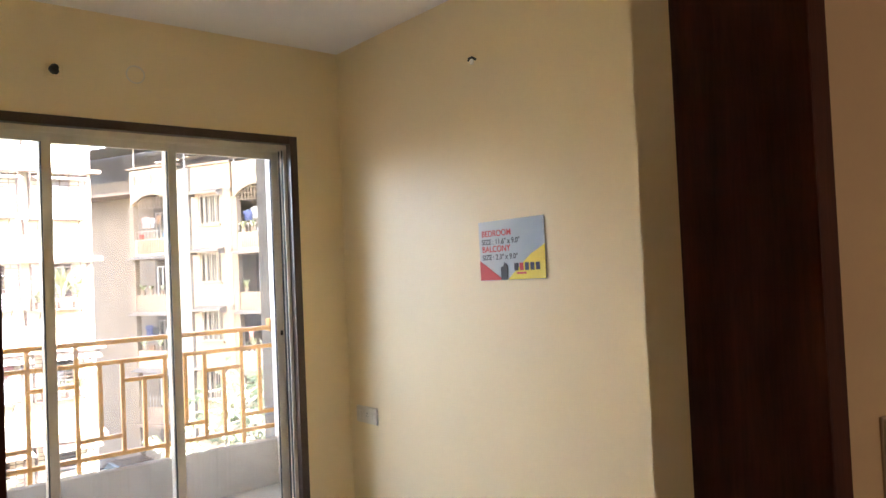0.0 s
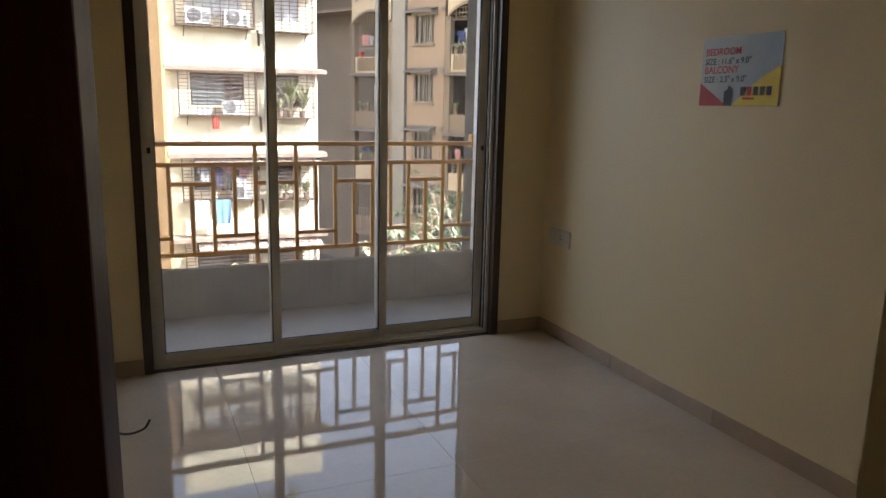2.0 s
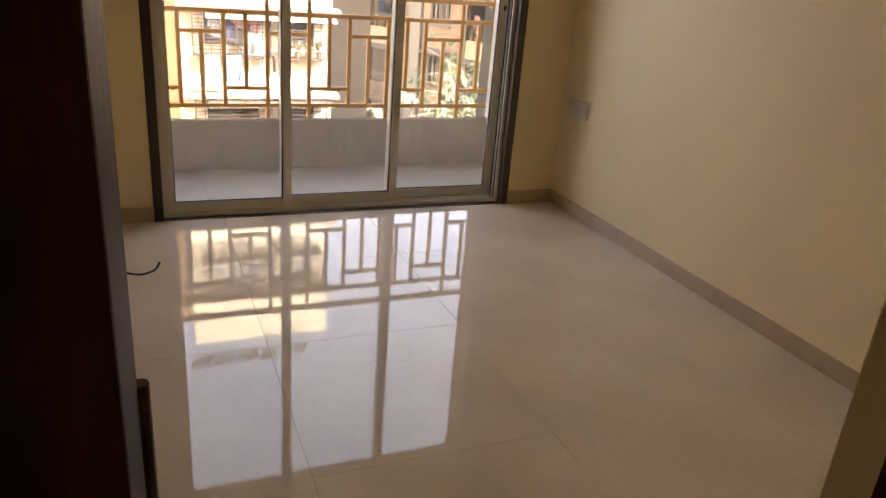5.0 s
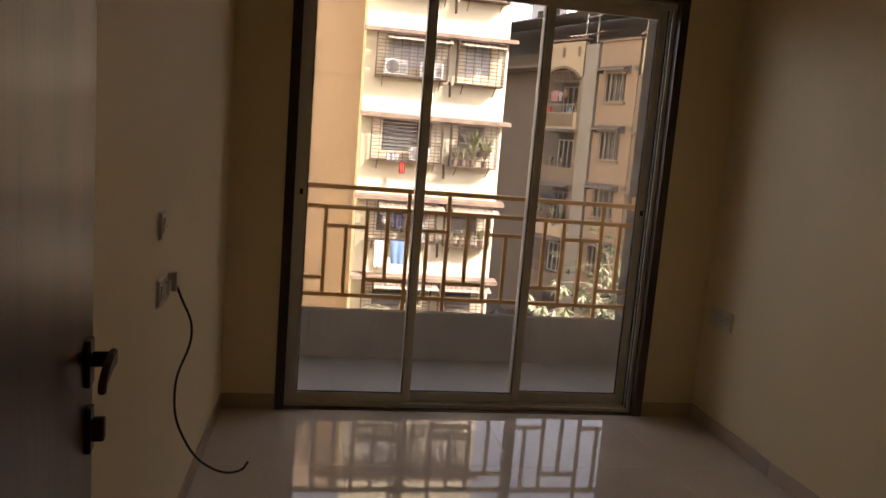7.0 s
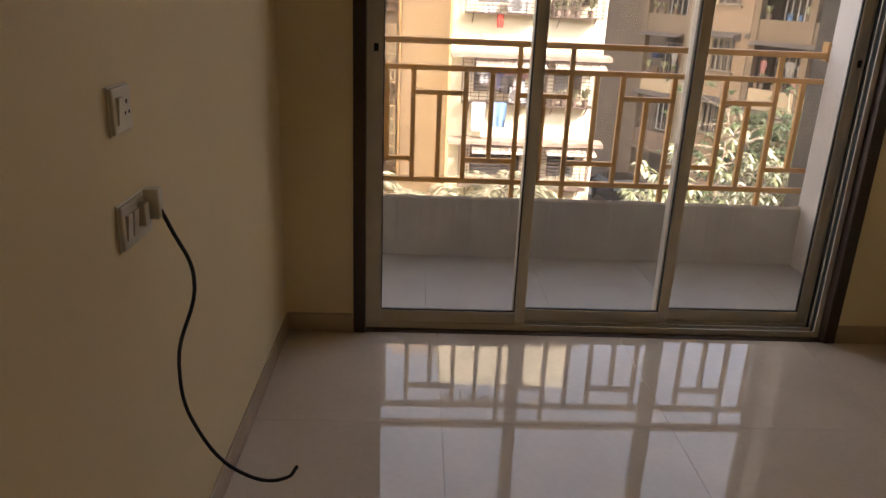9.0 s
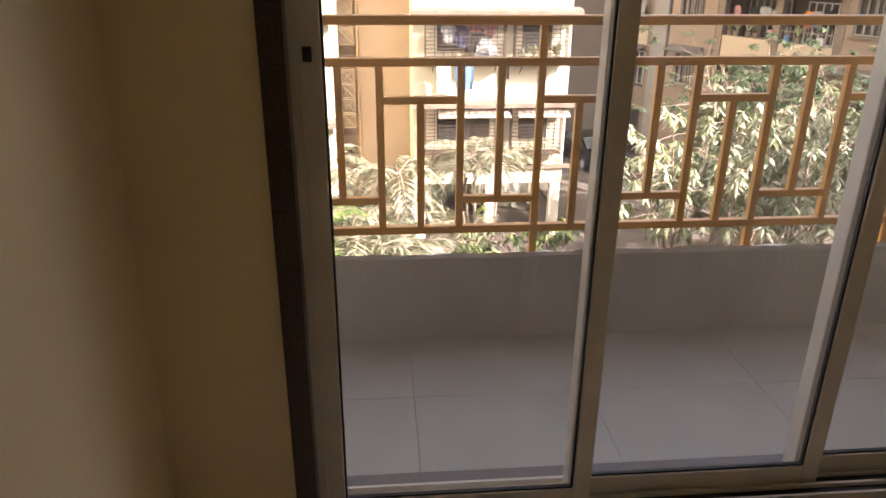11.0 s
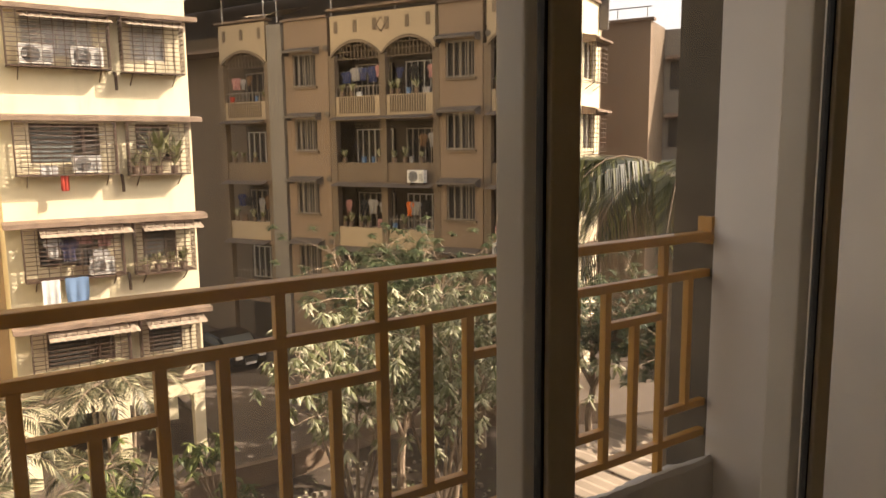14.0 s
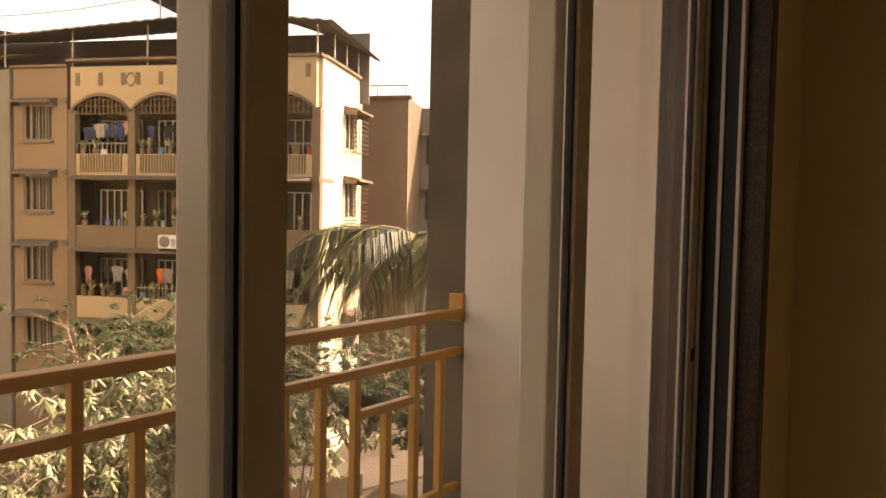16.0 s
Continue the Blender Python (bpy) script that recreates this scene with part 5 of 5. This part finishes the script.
for k, (x, z, t) in enumerate(((-16.9, 7.5, 0.25), (-15.7, 7.62, 0.1), (-14.6, 7.5, -0.2))):
    part("sheet", sheet_roof([(x, 0.1, z), (x + 1.5, 0.0, z - t), (x + 1.6, 1.6, z + 0.35 - t), (x + 0.1, 1.7, z + 0.35)], 0.015), "sheet_light", debris)


# ---- plants ----
def frond(bm, base, az, length, rise, droop, leaflets, width, rnd, stem, hang=0.3):
    """A feather leaf: an arching stem with two even rows of narrow folded leaflets."""
    pts = []
    n = 12
    d = Vector((math.cos(az), math.sin(az), 0))
    sway = rnd.uniform(-0.12, 0.12) * length
    side = Vector((-d.y, d.x, 0))
    for i in range(n + 1):
        f = i / n
        pts.append(Vector(base) + d * length * (f * (1 - 0.25 * f)) + side * sway * f * f + Vector((0, 0, rise * f - droop * f * f)))
    tube(stem, pts[::2], 0.018, 0.005, 4)
    lift = rnd.uniform(0.1, 0.3)
    for i in range(leaflets):
        f = 0.12 + 0.88 * i / (leaflets - 1)
        k = min(int(f * n), n - 1)
        p = pts[k].lerp(pts[k + 1], f * n - k)
        t = (pts[k + 1] - pts[k]).normalized()
        up = side.cross(t) * (1 if side.cross(t).z > 0 else -1)
        ln = width * (0.35 + 0.75 * math.sin(math.pi * min(1, f * 0.86 + 0.12))) * rnd.uniform(0.92, 1.05)
        w = t * (length * 0.88 / leaflets * 0.4)
        for sgn in (-1, 1):
            out = (side * sgn + t * (0.35 + 0.7 * f) + up * lift).normalized()
            m = p + out * ln * 0.45 - Vector((0, 0, ln * hang * 0.2))
            tip = p + out * ln * (1 - 0.35 * hang) - Vector((0, 0, ln * hang * rnd.uniform(0.85, 1.15)))
            v = [bm.verts.new(q) for q in (p, m - w, tip, m + w)]
            bm.faces.new(v)


def palm(name, label, x, y, z, height, count, length, mat, seed, stems=1, leaflets=22, width=0.5, rise=1.0, group="", hang=0.3):
    rnd = random.Random(seed)
    p = thing(name, label, "palm", group, at=pose(x, y, z))
    leaves, ribs = bmesh.new(), bmesh.new()
    height += 1.6 if stems > 1 else 1.7
    for s in range(stems):
        sx, sy = (rnd.uniform(-0.4, 0.4), rnd.uniform(-0.4, 0.4)) if stems > 1 else (0, 0)
        h = height * rnd.uniform(0.55, 1.0) if stems > 1 else height
        top = Vector((sx * 1.8, sy * 1.8, h))
        bm = bmesh.new()
        tube(bm, [(sx, sy, -0.15), (sx * 1.3, sy * 1.3, h * 0.5), top], 0.05 if stems > 1 else 0.15, 0.035 if stems > 1 else 0.1, 8)
        part("trunk", bm, "bark", p)
        for k in range(count):
            az = rnd.random() * 0.5 + math.tau * k / count
            frond(leaves, top, az, length * rnd.uniform(0.75, 1.1), rise * rnd.uniform(0.5, 1.3) * length * 0.6, length * rnd.uniform(0.55, 1.0), leaflets, width, rnd, ribs, hang)
    part("ribs", ribs, "bark", p)
    part("crown", leaves, mat, p)
    return p


AREC = "clump of feathery areca palms, dusty yellow-green, in the garden strip"
for k, (x, y, h, m) in enumerate(((-2.9, 10.6, 2.1, "palm"), (-1.7, 12.2, 2.9, "palm_green"), (-0.5, 10.4, 1.7, "palm"), (-3.4, 13.4, 2.9, "palm"), (0.55, 13.2, 2.4, "palm"), (1.3, 14.8, 3.0, "palm"), (-0.6, 14.6, 2.6, "palm"), (0.6, 10.6, 1.2, "palm"), (-2.2, 8.7, 1.2, "palm"), (-5.0, 12.0, 2.8, "palm"), (-4.0, 15.8, 3.9, "palm"), (-2.2, 16.6, 3.7, "palm"), (-3.0, 14.8, 3.6, "palm_green"), (-0.4, 16.8, 3.5, "palm"), (3.2, 17.0, 3.2, "palm"))):
    palm("areca_palm", AREC if m == "palm" else "clump of fresh green areca palms in the garden strip", x, y, GZ, h, 8, 1.95, m, 300 + k, stems=4, group="garden palms")
palm("coconut_palm", "tall coconut palm with drooping fronds beside the building", 12.6, 9.0, GZ, 7.3, 22, 3.9, "coconut", 77, leaflets=48, width=1.0, rise=0.85, hang=0.85)


def tree(name, label, x, y, height, spread, crown_lo, mat, seed, clusters, leaf, droop=0.5, limbs=6, trunk=0.09, per=9, group="", lift=1.7, first=0.25):
    """Trunk, limbs and twigs, with star-shaped whorls of drooping pointed leaves at the twig ends."""
    height, crown_lo = height + lift, crown_lo + lift
    rnd = random.Random(seed)
    t = thing(name, label, "tree", group, at=pose(x, y, GZ))
    bm = bmesh.new()
    fork = height * 0.32
    tube(bm, [(0, 0, -0.2), (rnd.uniform(-0.1, 0.1), 0.05, fork * 0.5), (0.08, 0, fork)], trunk, trunk * 0.75, 8)
    part("trunk", bm, "bark", t)
    lv, tw = bmesh.new(), bmesh.new()
    ends = []
    for k in range(limbs):
        az = math.tau * k / limbs + rnd.uniform(-0.4, 0.4)
        r = spread * rnd.uniform(0.5, 1.0)
        tip = Vector((math.cos(az) * r, math.sin(az) * r, rnd.uniform(height * 0.72, height)))
        mid = Vector((math.cos(az) * r * 0.5, math.sin(az) * r * 0.5, fork + (tip.z - fork) * 0.45))
        lb = bmesh.new()
        tube(lb, [(0.08, 0, fork - 0.05), mid, tip], trunk * 0.55, 0.012, 6)
        part("limb", lb, "bark", t)
        for q in range(clusters // limbs):
            f = rnd.uniform(first, 1.0)
            a = Vector((0.08, 0, fork)).lerp(mid, f * 2) if f < 0.5 else mid.lerp(tip, f * 2 - 1)
            e = a + Vector((rnd.gauss(0, 0.35 * spread), rnd.gauss(0, 0.35 * spread), rnd.uniform(-0.2, 0.5) * spread))
            if e.z < crown_lo:
                e.z = crown_lo + rnd.random() * 0.5
            tube(tw, [a, (a + e) / 2 + Vector((0, 0, 0.06)), e], 0.011, 0.005, 4)
            ends.append(e)
    for e in ends:
        turn = rnd.random() * math.tau
        for k in range(per):
            az = turn + math.tau * k / per * (2 if per > 8 else 1) + rnd.uniform(-0.25, 0.25)
            ln = leaf * rnd.uniform(0.75, 1.15)
            d = Vector((math.cos(az), math.sin(az), rnd.uniform(-droop, 0.25))).normalized()
            s = d.cross(Vector((0, 0, 1))).normalized() * ln * rnd.uniform(0.15, 0.2)
            o = e + Vector((rnd.gauss(0, 0.025), rnd.gauss(0, 0.025), rnd.uniform(-0.07, 0.07)))
            drop = Vector((0, 0, -ln * droop))
            a1, a2 = o + d * ln * 0.4 + drop * 0.06, o + d * ln * 0.75 + drop * 0.3
            tip = o + d * ln * 0.97 + drop * 0.6
            v0, m1, m2, v3 = (lv.verts.new(q) for q in (o, a1, a2, tip))
            for sg in (-1, 1):
                p1, p2 = (lv.verts.new(q) for q in (a1 + s * sg - Vector((0, 0, 0.02)), a2 + s * sg * 0.8 - Vector((0, 0, 0.02))))
                lv.faces.new((v0, p1, m1) if sg > 0 else (v0, m1, p1))
                lv.faces.new((m1, p1, p2, m2) if sg > 0 else (m1, m2, p2, p1))
                lv.faces.new((m2, p2, v3) if sg > 0 else (m2, v3, p2))
    part("twigs", tw, "bark", t)
    part("crown", lv, mat, t)
    return t


DUSTY = "small tree with star clusters of dusty pale leaves on bare twigs"
for k, (x, y, h, sp, n) in enumerate(((6.6, 11.8, 5.1, 1.45, 120), (8.4, 11.4, 4.9, 1.4, 120), (9.9, 13.0, 4.8, 1.4, 96), (10.9, 11.4, 4.3, 1.1, 60))):
    tree("garden_tree", DUSTY, x, y, h, sp, 2.4, "leaf", 500 + k, int(n * 1.35), 0.2, per=14, droop=0.9, group="garden trees", first=0.6)
for k, (x, y, h, sp, n) in enumerate(((2.3, 11.2, 2.3, 0.75, 36), (3.3, 12.4, 2.3, 0.7, 36), (1.4, 11.8, 2.0, 0.6, 30), (4.6, 13.8, 1.5, 0.5, 20), (0.4, 8.6, 1.0, 0.8, 30), (1.6, 7.4, 0.4, 0.8, 30), (2.9, 15.4, 2.0, 0.8, 34), (5.2, 16.6, 1.2, 0.6, 24), (4.0, 10.4, 0.9, 0.5, 18))):
    tree("garden_shrub", "leafy fresh green shrub beside the palms", x, y, h, sp, 0.5, "leaf_green", 600 + k, n, 0.27, per=10, droop=0.8, trunk=0.035, group="garden shrubs", first=0.35)
rnd = random.Random(11)
for x, y in ((1.9, 14.2), (7.3, 9.6), (9.2, 9.8)):
    t = thing("bare_shrub", "leafless reddish shrub of thin bare branches", "shrub", "bare shrubs", at=pose(x, y, GZ))
    for k in range(9):
        az = math.tau * k / 9 + rnd.uniform(-0.3, 0.3)
        r, h = rnd.uniform(0.4, 1.0), rnd.uniform(1.6, 2.8)
        bm = bmesh.new()
        tip = Vector((math.cos(az) * r, math.sin(az) * r, h))
        tube(bm, [(0, 0, -0.1), tip * 0.5 + Vector((0, 0, 0.2)), tip], 0.024, 0.006, 5)
        for q in range(5):
            st = tip * rnd.uniform(0.4, 0.9)
            tube(bm, [st, st + Vector((rnd.gauss(0, 0.25), rnd.gauss(0, 0.25), rnd.uniform(0.15, 0.6)))], 0.01, 0.004, 4)
        part("branch", bm, "bark", t)
for k, (x, y, h, sp) in enumerate(((11.9, 20.6, 5.0, 2.3), (14.2, 17.6, 5.2, 2.2), (13.2, 22.0, 4.4, 1.8), (17.0, 15.5, 4.6, 2.0), (16.8, 11.6, 4.8, 2.0), (18.5, 13.4, 4.8, 2.2), (10.4, 16.4, 3.6, 1.7))):
    tree("shade_tree", "dense dark green tree in front of the far block", x, y, h, sp, 1.6, "leaf_dark", 700 + k, 300, 0.24, per=13, limbs=8, trunk=0.13, group="shade trees")

# ---- lane side: wall, car, van, litter ----
bm = bmesh.new()
for a, b in (((1.0, 19.05), (8.2, 19.05)), ((8.2, 19.05), (13.0, 20.45)), ((13.0, 20.45), (18.8, 16.85))):
    d = Vector((b[0] - a[0], b[1] - a[1], 0))
    n = d.normalized().cross(Vector((0, 0, 1))) * 0.11
    poly = [(a[0] + n.x, a[1] + n.y), (b[0] + n.x, b[1] + n.y), (b[0] - n.x, b[1] - n.y), (a[0] - n.x, a[1] - n.y)]
    prism(bm, poly, "z", GZ - 0.2, GZ + 0.75)
setting("compound_wall", bm, "brickwall", "low crumbling plastered wall between garden and lane", "wall")


def car(name, label, m, paint):
    c = thing(name, label, "car", at=m)
    L2, W2 = 2.0, 0.82
    side = [(-L2, 0.35), (-L2, 0.72), (-L2 + 0.12, 0.82), (-1.15, 0.92), (-0.55, 1.38), (0.75, 1.42), (1.45, 0.98), (L2 - 0.08, 0.9), (L2, 0.7), (L2, 0.32)]
    bm = bmesh.new()
    prism(bm, side, "x", -W2, W2)
    bmesh.ops.bevel(bm, geom=bm.edges[:], offset=0.05, segments=2, affect="EDGES")
    part("body", bm, paint, c, smooth=False)
    bm = bmesh.new()
    prism(bm, [(-1.13, 0.95), (-0.57, 1.36), (-0.6, 1.37), (-1.17, 0.97)], "x", -W2 + 0.12, W2 - 0.12)
    part("windscreen", bm, "far_glass", c, "dark windscreen")
    bm = bmesh.new()
    prism(bm, [(-0.95, 0.98), (-0.5, 1.33), (0.7, 1.36), (1.2, 0.99)], "x", -W2 - 0.006, W2 + 0.006)
    part("side_glass", bm, "far_glass", c)
    for sx in (-0.55, 0.55):
        part("headlight", soft_box(sx - 0.16, sx + 0.16, -L2 - 0.02, -L2 + 0.08, 0.62, 0.76, 0.02), "win_frame", c, "clear headlight")
    part("grille", soft_box(-0.3, 0.3, -L2 - 0.015, -L2 + 0.05, 0.45, 0.68, 0.01), "metal_dark", c)
    part("number_plate", soft_box(-0.24, 0.24, -L2 - 0.03, -L2 - 0.01, 0.36, 0.46, 0.005), "white_metal", c)
    for sx in (-W2, W2):
        for sy in (-1.25, 1.25):
            bm = bmesh.new()
            cyl(bm, (sx - 0.1, sy, 0.31), (sx + 0.06, sy, 0.31), 0.31, 20)
            wheel = part("wheel", bm, "rubber", c)
            bm = bmesh.new()
            cyl(bm, (sx - 0.12, sy, 0.31), (sx + 0.075, sy, 0.31), 0.18, 14)
            part("rim", bm, "pole", wheel)
    return c


car("car", "black parked car on the shaded lane", pose(10.4, 31.5, GZ + 0.13, 0, 0, 8), "paint_black")
yard = thing("lean_to", "low lean-to with dusty pale corrugated roof sheets", "shed", at=pose(13.7, 11.2, GZ, 0, 0, 20))
for k, (x0, x1, z) in enumerate(((-2.1, -0.7, 1.95), (-0.75, 0.75, 2.1), (0.7, 2.2, 2.0))):
    part("roof_sheet", sheet_roof([(x0, -1.0, z - 0.25), (x1, -1.0, z - 0.2 + 0.06 * k), (x1, 1.2, z + 0.1), (x0, 1.2, z + 0.05)], 0.02), "sheet_light", yard)
for px, py in ((-1.9, -0.8), (1.9, -0.8), (-1.9, 1.0), (1.9, 1.0)):
    part("post", boxes((px - 0.05, px + 0.05, py - 0.05, py + 0.05, 0, 1.72 if py < 0 else 1.95)), "bark", yard)

rnd = random.Random(3)
bm = bmesh.new()
for k in range(900):
    x, y = rnd.uniform(-4, 14), rnd.uniform(5.5, 18.5)
    s = rnd.uniform(0.03, 0.13)
    a = rnd.random() * 3
    c, sn = math.cos(a) * s, math.sin(a) * s
    h = s * rnd.uniform(0.3, 0.9)
    lo = [bm.verts.new((x + p, y + q, GZ - 0.13)) for p, q in ((c, sn), (-sn, c), (-c, -sn), (sn, -c))]
    hi = [bm.verts.new((x + p * 0.7, y + q * 0.7, GZ + 0.04 + h + 0.1 * noise.noise(Vector((x * 0.4, y * 0.4, 0))))) for p, q in ((c, sn), (-sn, c), (-c, -sn), (sn, -c))]
    bm.faces.new(hi)
    for i in range(4):
        bm.faces.new((lo[i], lo[(i + 1) % 4], hi[(i + 1) % 4], hi[i]))
tagged(part("rubble", bm, "rubble"), "scattered stones, rubble and dry litter on the earth", "rubble", "", "stuff")
bm = bmesh.new()
for k in range(2600):
    x, y = rnd.uniform(-6, 14), rnd.uniform(4.5, 18.8)
    z = GZ + 0.06 + 0.12 * noise.noise(Vector((x * 0.4, y * 0.4, 0)))
    a, s = rnd.random() * math.tau, rnd.uniform(0.06, 0.17)
    d = Vector((math.cos(a), math.sin(a), rnd.uniform(-0.1, 0.5))) * s
    e = Vector((-d.y, d.x, 0)) * 0.35
    o = Vector((x, y, z))
    bm.faces.new([bm.verts.new(q) for q in (o, o + d * 0.5 - e, o + d, o + d * 0.5 + e)])
tagged(part("leaf_litter", bm, "leaf"), "dry fallen leaves and low weeds on the earth", "leaf litter", "", "stuff")
for x, y, w in ((1.0, 12.6, 0.5), (2.6, 9.9, 0.4), (6.3, 10.6, 0.45)):
    bm = bmesh.new()
    bmesh.ops.create_icosphere(bm, subdivisions=2, radius=w / 2)
    for v in bm.verts:
        v.co.z = max(v.co.z * 0.6, -0.1) + 0.05 * noise.noise(v.co * 6)
        v.co.x += 0.06 * noise.noise(v.co * 5)
    o = part("plastic_bag", bm, CLOTH["teal"], smooth=True)
    o.matrix_world = pose(x, y, GZ + 0.16)
    tagged(o, "crumpled teal plastic bag lying on the earth", "bag", "litter bags")
